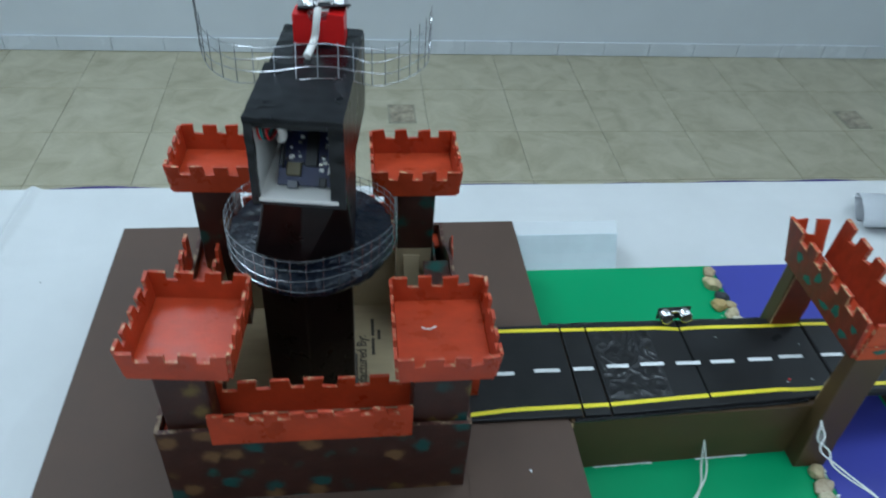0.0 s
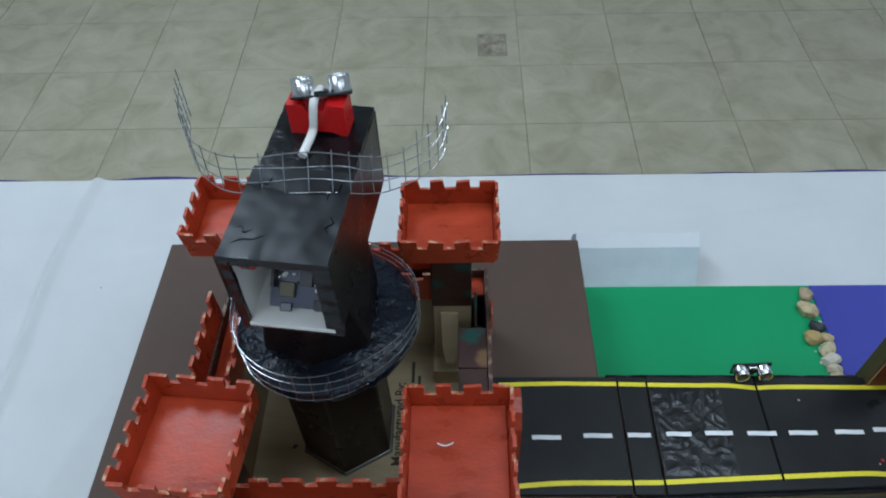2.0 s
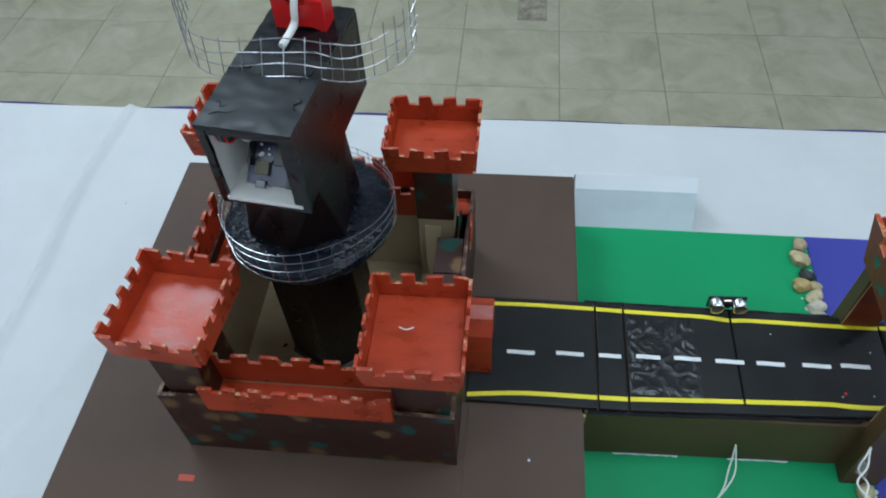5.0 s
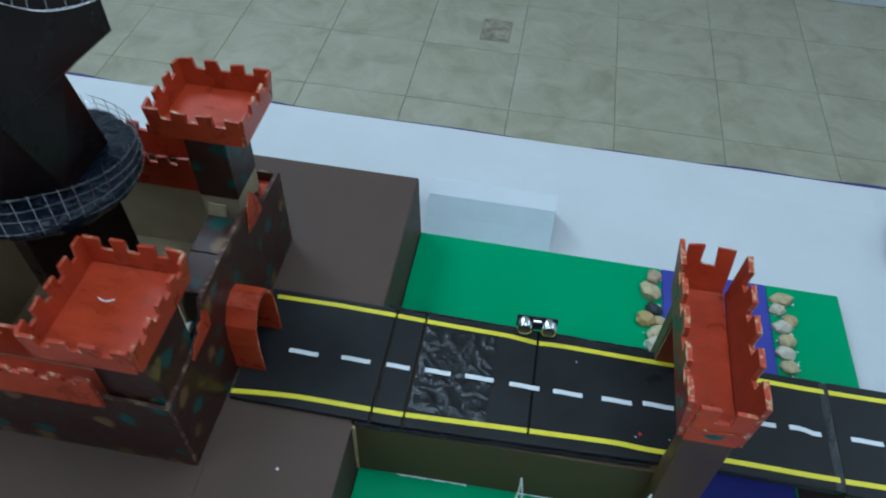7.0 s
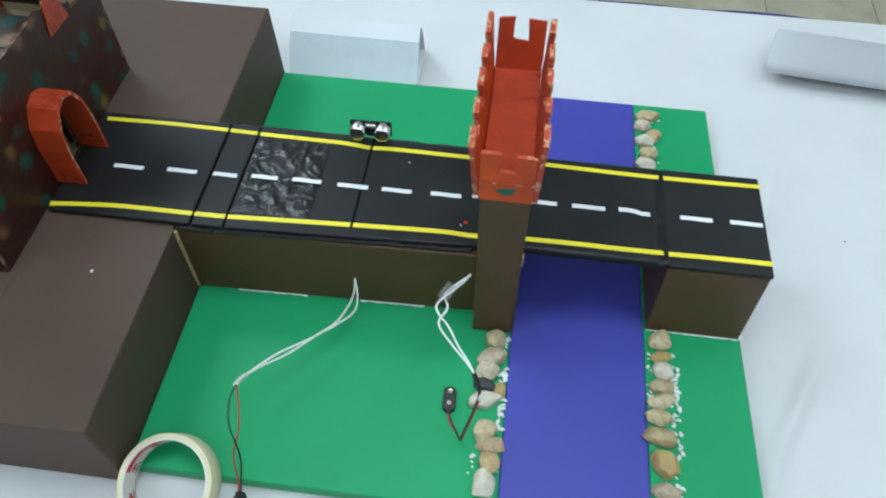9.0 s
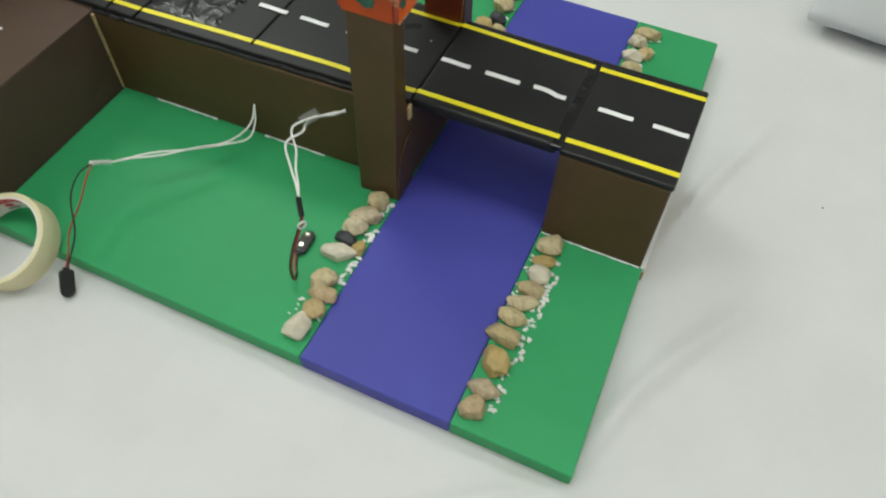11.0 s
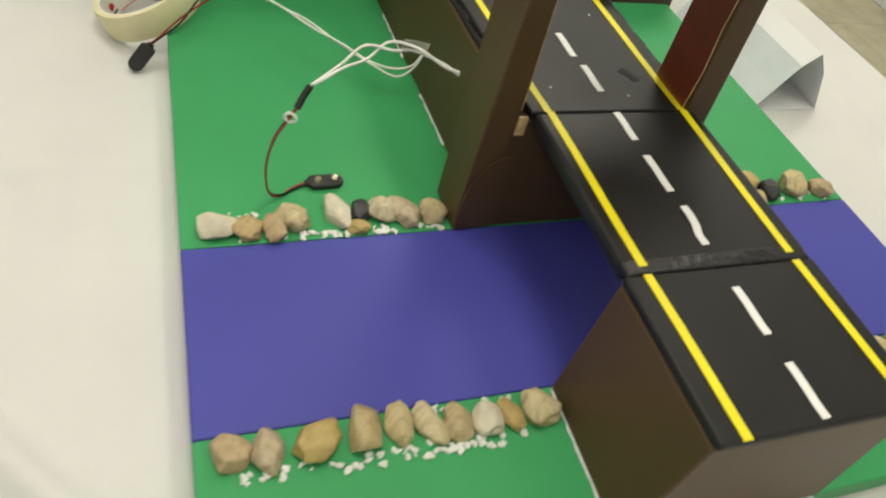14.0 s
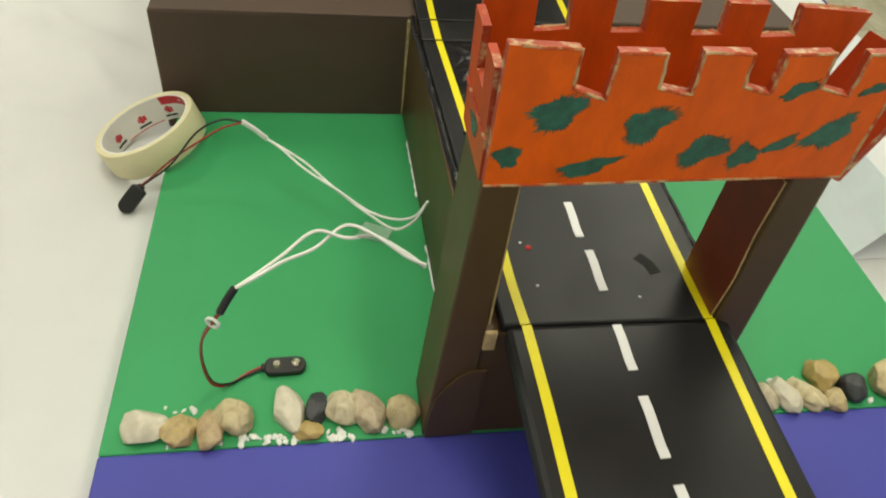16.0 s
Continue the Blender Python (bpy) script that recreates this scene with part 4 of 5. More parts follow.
# ---- ultrasonic sensors ----
def ultrasonic_sensor(m, label):
    t = thing("ultrasonic_sensor", m.translation, label, "sensor", "ultrasonic sensors")
    part("circuit_board", box(-0.0220, 0.0220, -0.0098, 0.0088, 0, 0.0016, 0.0003, 1, m), M["pcb_black"], t)
    for s in (-0.013, 0.013):
        can = part("transducer", lathe([(0.0060, 0.0017), (0.0082, 0.0017), (0.0082, 0.0130), (0.0076, 0.0138), (0.0066, 0.0138), (0.0064, 0.0125)], m @ pose(s, 0, 0), 32), M["can"], t, "silver metal can", True)
        part("grille", lathe([(0.0020, 0.0), (0.0064, 0.0), (0.0064, 0.0006), (0.0020, 0.0012)], m @ pose(s, 0, 0.0122), 24), M["grid"], can)
    part("crystal", box(-0.005, 0.005, 0.002, 0.006, 0.0016, 0.005, 0.001, 2, m), M["can"], t)
    part("pin_header", box(-0.005, 0.005, -0.0095, -0.006, 0.0016, 0.004, 0.0003, 1, m), M["chip"], t)
    return t


ultrasonic_sensor(pose(*at(0.0045, 0.130, HH + 0.0308), -30, 0, 8), "twin-eyed ultrasonic sensor on the black tower's red block")
ultrasonic_sensor(pose(0.2535, 0.0815, 0.8790, 86, 0, 2), "twin-eyed ultrasonic sensor on the far side of the road")

# ---- raised road ----
road = thing("road_bridge", (0.3, 0.006, BOARD), "raised black toy road on brown boxes, bridging the river", "road model")
low = [(0.0870, -0.0695, BOARD), (0.4215, -0.0610, BOARD), (0.4215, 0.0760, BOARD), (0.0870, 0.0785, BOARD)]
part("box_body", prism(low, [(x, y * 0.97, ROAD - 0.0062) for x, y, z in low], 0.0015), M["brown_shiny"], road, "long brown paper-covered box")
low = [(0.5595, -0.0610, BOARD), (0.6545, -0.0610, BOARD), (0.6545, 0.0740, BOARD), (0.5595, 0.0740, BOARD)]
part("end_box", prism(low, [(x, y * (0.85 if y < 0 else 0.96), ROAD - 0.0055) for x, y, z in low], 0.0015), M["brown_shiny"], road, "brown paper-covered end box")


def road_panel(x0, x1, y0, y1, z0, z1, name="road_panel", label="", mat="road", bev=0.0015):
    """A strip of road with slightly uneven edges."""
    bm = box(x0, x1, y0, y1, z0, z1, bev, 2)
    return part(name, bm, M[mat], road, label)


Z0 = ROAD - 0.006
road_panel(-0.0425, 0.1005, -0.0630, 0.0760, Z0 + 0.0002, ROAD)
road_panel(0.1025, 0.1335, -0.0630, 0.0755, Z0, ROAD)
low = [(0.1355, -0.0630, Z0), (0.4215, -0.0510, Z0), (0.4215, 0.0740, Z0), (0.1355, 0.0755, Z0)]
part("road_panel", prism(low, [(x, y, ROAD) for x, y, z in low], 0.0015), M["road"], road)
road_panel(0.4225, 0.5555, -0.0500, 0.0715, 0.859, ROAD + 0.001, "bridge_deck", "black bridge deck over the river", bev=0.004)
road_panel(0.5585, 0.6560, -0.0515, 0.0715, Z0, ROAD + 0.0002, bev=0.003)
part("joint_strip", box(0.5485, 0.5600, -0.0500, 0.0690, ROAD - 0.004, ROAD + 0.0012, 0.002), M["road_edge"], road, "shiny black tape over the joint")
for y, rise in ((-0.0672, 0.042), (0.0775, -0.006)):
    pts = [(x, y + rise * (x - 0.09) + 0.0012 * noise.noise(Vector((x * 40, y, 0))), ROAD - 0.004 + 0.001 * noise.noise(Vector((x * 55, y, 3)))) for x in np.linspace(0.09, 0.376, 60)]
    part("tape_edge", tube(pts, 0.0026, 6), M["road_edge"], road, "wrinkled black tape edge", True)


def crinkled(x0, x1, y0, y1, z):
    bm = bmesh.new()
    nx, ny = 56, 80
    g = [[bm.verts.new((x0 + (x1 - x0) * i / nx, y0 + (y1 - y0) * j / ny, 0)) for j in range(ny + 1)] for i in range(nx + 1)]
    for row in g:
        for v in row:
            q = Vector((v.co.x * 60, v.co.y * 38, 0.3)) + 1.2 * noise.noise_vector(Vector((v.co.x * 40, v.co.y * 40, 2)))
            edge = min(1.0, 12 * min((v.co.x - x0) / (x1 - x0), (x1 - v.co.x) / (x1 - x0), (v.co.y - y0) / (y1 - y0), (y1 - v.co.y) / (y1 - y0)))
            v.co.z = z + 0.0021 * edge * (1 - abs(noise.noise(q))) ** 4
    for i in range(nx):
        for j in range(ny):
            bm.faces.new((g[i][j], g[i + 1][j], g[i + 1][j + 1], g[i][j + 1]))
    return bm


part("plastic_film", crinkled(0.1365, 0.2145, -0.0430, 0.0600, ROAD + 0.0004), M["crinkle"], road, "crinkled shiny black plastic film", True)
part("paper_seam", box(0.2560, 0.2585, -0.0480, 0.0740, ROAD, ROAD + 0.0009, 0.0004, 1), M["smudge"], road, "dark paper seam")


def ribbon(points, width, z, thick):
    """A flat strip of tape laid along the points."""
    pts = [Vector((*p, 0)) for p in points]
    left, rite = [], []
    for i, p in enumerate(pts):
        d = (pts[min(i + 1, len(pts) - 1)] - pts[max(i - 1, 0)]).normalized()
        s = Vector((-d.y, d.x, 0)) * width / 2
        left.append(p + s)
        rite.append(p - s)
    bm = bmesh.new()
    rows = [[bm.verts.new((q.x, q.y, z + h)) for q in (a, b) for h in (0, thick)] for a, b in zip(left, rite)]
    for a, b in zip(rows, rows[1:]):
        for i, j in ((0, 1), (1, 3), (3, 2), (2, 0)):
            bm.faces.new((a[i], a[j], b[j], b[i]))
    for r in (rows[0], rows[-1]):
        bm.faces.new((r[0], r[1], r[3], r[2]))
    bmesh.ops.recalc_face_normals(bm, faces=bm.faces[:])
    return bm


YW = 0.0052
for name_pts, z in (([(-0.042, -0.0570), (-0.01, -0.0535), (0.03, -0.0508), (0.1003, -0.0505)], ROAD), ([(0.1027, -0.0504), (0.1333, -0.0500)], ROAD),
                    ([(0.1357, -0.0498), (0.21, -0.0460), (0.30, -0.0418), (0.345, -0.0402), (0.37, -0.0412), (0.395, -0.0408), (0.4213, -0.0392)], ROAD),
                    ([(0.4228, -0.0390), (0.47, -0.0385), (0.52, -0.0388), (0.5545, -0.0385)], ROAD + 0.001), ([(0.5588, -0.0384), (0.60, -0.0375), (0.6558, -0.0372)], ROAD + 0.0002),
                    ([(-0.034, 0.0655), (0.03, 0.0668), (0.06, 0.0665), (0.1003, 0.0660)], ROAD), ([(0.1027, 0.0658), (0.1333, 0.0650)], ROAD),
                    ([(0.1357, 0.0648), (0.19, 0.0640), (0.225, 0.0636), (0.243, 0.0618), (0.258, 0.0604), (0.275, 0.0615), (0.31, 0.0615), (0.36, 0.0608), (0.40, 0.0608), (0.4213, 0.0612)], ROAD),
                    ([(0.4228, 0.0610), (0.48, 0.0592), (0.52, 0.0582), (0.5545, 0.0578)], ROAD + 0.001), ([(0.5588, 0.0585), (0.60, 0.0588), (0.6558, 0.0595)], ROAD + 0.0002)):
    pts = [tuple(p)[:2] for p in spline([(*p, 0) for p in name_pts], 6)]
    part("yellow_line", ribbon(pts, YW, z, 0.0005), M["line_yellow"], road, "bright yellow tape line")

DASHES = [(0.0, 0.0315, 0.0005, 0), (0.056, 0.087, 0.0025, 0), (0.104, 0.129, 0.003, 0), (0.145, 0.172, 0.003, 1), (0.187, 0.2165, 0.004, 1), (0.233, 0.264, 0.0045, -1), (0.278, 0.308, 0.0055, 0), (0.3275, 0.358, 0.0065, 0),
          (0.369, 0.400, 0.009, 0), (0.4245, 0.453, 0.0085, 2), (0.468, 0.5005, 0.0085, 2), (0.5135, 0.5440, 0.0095, 3), (0.5735, 0.6045, 0.0085, 0), (0.6215, 0.6525, 0.0090, 0)]
for x0, x1, y, kind in DASHES:
    z = ROAD + {0: 0, 1: 0.0026, -1: 0.0009, 2: 0.001, 3: 0.0014}[kind]
    bend = [0, 0.0004, -0.0004, -0.0028, -0.0024] if kind == 3 else [0, 0.0003, 0.0001, -0.0002, 0.0001]
    part("white_dash", ribbon([(x0 + (x1 - x0) * k / 4, y + bend[k]) for k in range(5)], 0.0050, z, 0.0005), M["line_white"], road, "white tape dash")
part("sticker_dot", lathe([(0.0008, 0), (0.0018, 0.0004), (0.0010, 0.0010)], pose(0.366, -0.026, ROAD), 10), M["red_plastic"], road, "tiny red bead")
part("dark_patch", ribbon([(0.374, 0.036), (0.380, 0.041), (0.388, 0.043)], 0.007, ROAD, 0.0002), M["faint_smudge"], road, "dark smudge")
for x, y in ((0.395, -0.027), (0.362, -0.030), (0.405, 0.028), (0.300, 0.045)):
    part("glue_speck", lathe([(0.0003, 0), (0.0009, 0.0003), (0.0004, 0.0007)], pose(x, y, ROAD), 7), M["paper"], road)


def torn_strip(x0, x1, y0, y1, seed):
    """A ragged lip of torn white paper along a box's foot."""
    r = random.Random(seed)
    n = int((x1 - x0) / 0.004)
    side = [(x0 + (x1 - x0) * k / n, y0 + (y1 - y0) * k / n - r.uniform(0.0003, 0.0016)) for k in range(n + 1)]
    part("torn_edge", sheet(side + [(x1, y1 + 0.0002), (x0, y0 + 0.0002)], 0.0010, pose(0, 0, BOARD + 0.0001)), M["paper"], road, "torn white paper edge")


foot = lambda x: -0.0695 + 0.0254 * (x - 0.087)
torn_strip(0.130, 0.205, foot(0.130), foot(0.205), 1)
torn_strip(0.262, 0.330, foot(0.262), foot(0.330), 2)
torn_strip(0.5605, 0.6535, -0.0611, -0.0611, 3)

# ---- gate standing over the road ----
gate = thing("gate_model", (0.401, 0.012, BOARD), "cardboard gatehouse with an orange battlement over the road", "gate model")
GB = 0.965
OW = [M["orange"], M["worn"]]
GX0, GX1, GY0, GY1 = 0.3785, 0.4225, -0.0730, 0.0840


def gate_pillar(ya, yb, yc, yd):
    low = [(0.3825, ya, BOARD), (0.4224, ya, BOARD), (0.4224, yb, BOARD), (0.3825, yb, BOARD)]
    top = [(0.3800, yc, GB + 0.004), (0.4222, yc, GB + 0.004), (0.4222, yd, GB + 0.004), (0.3800, yd, GB + 0.004)]
    part("pillar", prism(low, top, 0.0014), M["brown_shiny"], gate, "brown paper-covered pillar")


gate_pillar(-0.0845, -0.0590, -0.0745, -0.0580)
gate_pillar(0.0645, 0.0880, 0.0640, 0.0835)
part("pillar_facing", sheet([(0, 0), (0.038, 0), (0.040, 0.03), (0.038, 0.06), (0.039, 0.092), (0.002, 0.092), (0.001, 0.05)], 0.0012, axes((0.3815, 0.0640, ROAD + 0.0005), (1, 0, 0), (0, 0, 1)), 1), [M["maroon"], M["card_edge"]], gate, "maroon painted inner face")
part("pillar_facing", sheet([(0, 0), (0.038, 0), (0.039, 0.03), (0.037, 0.06), (0.038, 0.092), (0, 0.092)], 0.0012, axes((0.4205, -0.0585, ROAD + 0.0005), (-1, 0, 0), (0, 0, 1)), 1), [M["maroon"], M["card_edge"]], gate, "maroon painted inner face")
part("card_tongue", box(0.4228, 0.4250, -0.0600, -0.0535, ROAD - 0.016, ROAD - 0.0015, 0.0005, 1), M["card_edge"], gate, "bare cardboard tongue")
part("gate_floor", box(GX0, GX1, GY0, GY1, GB, GB + 0.006, 0.0008, 1), M["red"], gate, "red painted gate floor")
grng = random.Random(21)


RIMS = []


def gate_side(teeth, origin, u, lean, rim_from, rim_to):
    """A long battlement panel with hand-cut, leaning teeth."""
    m = axes(origin, u, lean)
    RIMS.append([m @ Vector((a, b, 0.0045)) for a, b in teeth[rim_from:rim_to]])
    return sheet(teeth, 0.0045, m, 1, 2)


EY0 = -0.0755
EAST = [(0, 0.001), (0.157, 0.006), (0.1565, 0.066), (0.138, 0.065), (0.1385, 0.047), (0.125, 0.050), (0.1235, 0.065), (0.1045, 0.064), (0.1055, 0.047), (0.0930, 0.050), (0.0915, 0.064),
        (0.0725, 0.064), (0.0735, 0.046), (0.0595, 0.049), (0.0585, 0.063), (0.0405, 0.063), (0.0405, 0.043), (0.0270, 0.048), (0.0265, 0.064), (0, 0.065)]
WEST = [(0.018, 0), (0.175, 0), (0.1755, 0.056), (0.1530, 0.057), (0.1528, 0.0415), (0.1374, 0.0430), (0.1380, 0.0570), (0.1190, 0.0570), (0.1190, 0.0420), (0.1036, 0.0425), (0.1045, 0.0565),
        (0.0815, 0.0565), (0.0820, 0.0420), (0.0677, 0.0425), (0.0680, 0.0565), (0.0495, 0.0565), (0.0492, 0.0420), (0.0330, 0.0430), (0.0335, 0.0560), (0.0, 0.0545)]
# lit orange outside, the back face in its shaded tone
east = part("battlement", gate_side(EAST, (GX1, EY0, GB), (0, 1, 0), (0.03, 0, 1), 0, 20), OW + [M["gate_inner_shaded"]], gate, "orange panel dabbed with green")
west = part("battlement", gate_side(WEST, (GX0, GY1 + 0.018, GB), (0, -1, 0), (-0.10, 0, 1), 2, 20), [M["gate_red_shaded"], M["worn"], M["red_orange"]], gate, "red panel dabbed with green, shade in its outer colour")
for rim, side in zip(RIMS, (east, west)):
    fine = []
    for p, q in zip(rim, rim[1:]):
        fine += [p.lerp(q, f / 6) for f in range(6)]
    fine = [p + Vector((noise.noise(p * 300), noise.noise(p * 300 + Vector((5, 0, 0))), noise.noise(p * 300 + Vector((0, 7, 0))))) * 0.0005 for p in fine]
    part("rubbed_rim", tube(fine, 0.0007, 5), M["rim"], side, "pale rubbed card rim", True)
end_teeth = lambda z: crenels(GX1 - GX0, z - GB - 0.020, z - GB, 2, grng, gap=0.75, slant=0.0016)
south = part("battlement", sheet(end_teeth(1.019), 0.0035, axes((GX0, GY0, GB), (1, 0, 0), (0, -0.02, 1)), 1), [M["red_orange"], M["worn"]], gate, "orange end panel with one green dab")
part("battlement", sheet(end_teeth(1.018), 0.0035, axes((GX1, GY1, GB), (-1, 0, 0), (0, 0.33, 1)), 1), [M["red"], M["worn"]], gate)
part("battlement_seam", box(GX0 + 0.001, GX1 + 0.003, GY0 - 0.0052, GY0 - 0.0037, GB + 0.0215, GB + 0.0228, 0.0004, 1), M["worn"], gate)
DABS = [(-0.052, 0.037, 0.0120, 0.0088, 28), (-0.015, 0.032, 0.0115, 0.0088, 40), (0.013, 0.020, 0.0120, 0.0076, 25), (0.031, 0.017, 0.0075, 0.0066, 35), (0.045, 0.023, 0.0078, 0.0034, 28), (0.064, 0.029, 0.0120, 0.0076, 38), (-0.034, 0.011, 0.0135, 0.0048, 18), (-0.068, 0.016, 0.0058, 0.0066, 50), (0.041, 0.049, 0.0080, 0.0036, 28), (0.072, 0.050, 0.0058, 0.0024, 20)]


def paint_dab(u, v, a, b, turn, m, parent, seed):
    """A dry-brushed dab, its edge frayed along the stroke."""
    r = random.Random(seed)
    c, n = math.cos(radians(turn)), math.sin(radians(turn))
    place = lambda x, y: (u + x * c - y * n, v + x * n + y * c)
    pts = []
    for k in range(90):
        t = 2 * math.pi * k / 90
        swell = 0.86 * (1 + 0.16 * math.sin(3 * t + seed) + 0.10 * math.sin(5 * t + 2 * seed))
        stroke = abs(math.cos(t - radians(20)))
        s = swell * (r.uniform(0.80, 0.95) if k % 2 else r.uniform(0.95, 1.02 + 0.30 * stroke))
        pts.append(place(a * s * math.cos(t), b * s * math.sin(t)))
    bm = sheet(pts, 0.00025, m)
    part("paint_dab", bm, M["green_paint"], parent, "green paint dab")


for k, (y, h, a, b, turn) in enumerate(DABS):
    paint_dab(y - EY0, h, a, b, turn, axes((GX1 + 0.0045, EY0, GB), (0, 1, 0), (0.03, 0, 1)), east, k + 1)
paint_dab(0.0225, 0.0125, 0.0085, 0.005, 5, axes((GX0, GY0 - 0.0035, GB), (1, 0, 0), (0, -0.02, 1)), south, 31)

for k, (y, h, a, b, turn) in enumerate([(0.060, 0.026, 0.008, 0.007, 70), (0.034, 0.014, 0.009, 0.006, 20), (0.018, 0.031, 0.009, 0.006, 60), (-0.006, 0.012, 0.010, 0.005, 15), (-0.026, 0.024, 0.009, 0.007, 80), (-0.048, 0.010, 0.009, 0.006, 30), (-0.060, 0.030, 0.006, 0.005, 50)]):
    paint_dab(GY1 + 0.018 - y, h, a, b, turn, axes((GX0 - 0.0045, GY1 + 0.018, GB), (0, -1, 0), (-0.10, 0, 1)), west, k + 41)
part("pillar_flap", sheet([(0, 0.001), (0.0285, 0.003), (0.0290, 0.066), (0.0245, 0.0655), (0.0200, 0.0650), (0.0140, 0.060), (0.0080, 0.051), (0.0035, 0.040), (0.0010, 0.025)], 0.0014, axes((0.4226, -0.0835, BOARD), (0, 1, 0), (0, 0, 1)), 0), M["brown_shiny"], gate, "round-shouldered brown paper flap")

# ---- pebbles along the river ----
PEBBLES = [  # x, y, size across, size along, turn, kind
    (0.409, -0.245, 0.027, 0.022, 80, "pale_stone"), (0.412, -0.224, 0.021, 0.020, 0, "stone"), (0.413, -0.207, 0.026, 0.016, 10, "stone"), (0.405, -0.195, 0.027, 0.022, 60, "stone"), (0.402, -0.163, 0.031, 0.020, 15, "pale_stone"),
    (0.402, -0.147, 0.024, 0.014, -10, "slate"), (0.4165, -0.151, 0.018, 0.012, 85, "ochre_stone"), (0.403, -0.131, 0.024, 0.021, 30, "stone"), (0.406, -0.116, 0.032, 0.020, 20, "stone"), (0.4075, -0.0955, 0.021, 0.021, 0, "stone"),
    (0.408, 0.110, 0.021, 0.018, 0, "stone"), (0.407, 0.128, 0.024, 0.018, 30, "stone"), (0.410, 0.143, 0.020, 0.015, 0, "stone"), (0.408, 0.157, 0.028, 0.018, 20, "pale_stone"), (0.410, 0.173, 0.027, 0.018, 30, "stone"), (0.396, 0.190, 0.024, 0.022, 0, "ochre_stone"),
    (0.4145, 0.191, 0.016, 0.019, 80, "stone"), (0.407, 0.207, 0.020, 0.023, 70, "slate"), (0.402, 0.235, 0.026, 0.028, 40, "stone"), (0.408, 0.263, 0.020, 0.022, 10, "stone"),
    (0.573, -0.075, 0.024, 0.022, 0, "stone"), (0.574, -0.093, 0.021, 0.013, 15, "ochre_stone"), (0.575, -0.108, 0.022, 0.018, 0, "pale_stone"), (0.574, -0.126, 0.024, 0.017, 5, "stone"), (0.571, -0.142, 0.028, 0.016, 25, "stone"), (0.569, -0.158, 0.026, 0.017, 0, "stone"),
    (0.570, -0.178, 0.031, 0.020, -10, "stone"), (0.572, -0.204, 0.024, 0.028, 25, "ochre_stone"), (0.573, -0.230, 0.026, 0.018, 0, "stone"), (0.571, -0.249, 0.023, 0.020, 45, "stone"),
    (0.574, 0.259, 0.032, 0.019, 0, "stone"), (0.567, 0.240, 0.022, 0.018, 20, "stone"), (0.580, 0.224, 0.022, 0.018, 60, "stone"), (0.568, 0.212, 0.026, 0.019, 0, "pale_stone"), (0.572, 0.191, 0.024, 0.020, 35, "stone"), (0.567, 0.172, 0.026, 0.018, 0, "pale_stone"), (0.571, 0.152, 0.023, 0.019, 0, "stone"),
    (0.574, 0.128, 0.024, 0.020, 10, "stone"), (0.570, 0.106, 0.022, 0.019, 0, "stone")]
STONE_WORDS = {"stone": "smooth brown-tan river pebble on the bank", "pale_stone": "pale cream river pebble on the bank", "slate": "dark slate-grey angular pebble on the bank", "ochre_stone": "yellow-ochre river pebble on the bank"}


def pebble(x, y, a, b, turn, kind, seed):
    bm = bmesh.new()
    bmesh.ops.create_icosphere(bm, subdivisions=4, radius=1)
    tall = 0.36 * min(a, b) * (1.15 if kind == "slate" else 1.0)
    s = Vector((seed * 1.37, seed * 2.11, 5.0))
    r = random.Random(seed * 7)
    cuts = [(Vector((r.uniform(-1, 1), r.uniform(-1, 1), r.uniform(-0.2, 1.1))).normalized(), r.uniform(0.74, 0.95)) for _ in range(8)]
    sharp = 0.26 if kind in ("slate", "ochre_stone") else 0.22
    for v in bm.verts:
        d = v.co.copy()
        k = 1 + sharp * noise.noise(d * 1.3 + s) + 0.4 * sharp * noise.noise(d * 3.1 + s) + 0.02 * noise.noise(d * 9 + s)
        box_k = 1 / max(abs(d.x), abs(d.y), abs(d.z)) ** 0.16
        p = d * k * box_k
        for n, reach in cuts:
            p -= n * 0.85 * max(0.0, p.dot(n) - reach)
        v.co = Vector((p.x * a / 2, p.y * b / 2, p.z * tall))
    bmesh.ops.transform(bm, matrix=pose(0, 0, 0, 0, 0, turn), verts=bm.verts)
    low = min(v.co.z for v in bm.verts)
    for v in bm.verts:
        v.co.z = max(v.co.z, low * 0.55) - low * 0.55
    bmesh.ops.translate(bm, verts=bm.verts, vec=(x, y, BOARD))
    solid("pebble", bm, M[kind], (x, y, BOARD), STONE_WORDS[kind], "stone", "pebbles along the river", smooth=True)


for i, p in enumerate(PEBBLES):
    pebble(*p, i + 1)


def gravel(patches, seed):
    r = random.Random(seed)
    bm = bmesh.new()
    for x0, x1, y0, y1, n in patches:
        for _ in range(n):
            s = r.uniform(0.0011, 0.0026)
            g = bmesh.new()
            bmesh.ops.create_icosphere(g, subdivisions=1, radius=1)
            for v in g.verts:
                v.co = Vector((v.co.x * s * 1.3, v.co.y * s * 0.8, v.co.z * s * 0.5)) * r.uniform(0.75, 1.2)
            x, y = r.uniform(x0, x1), r.uniform(y0, y1)
            bmesh.ops.transform(g, matrix=pose(x, y, BOARD + s * 0.4, 0, 0, r.uniform(0, 180)), verts=g.verts)
            join(bm, g)
    return bm


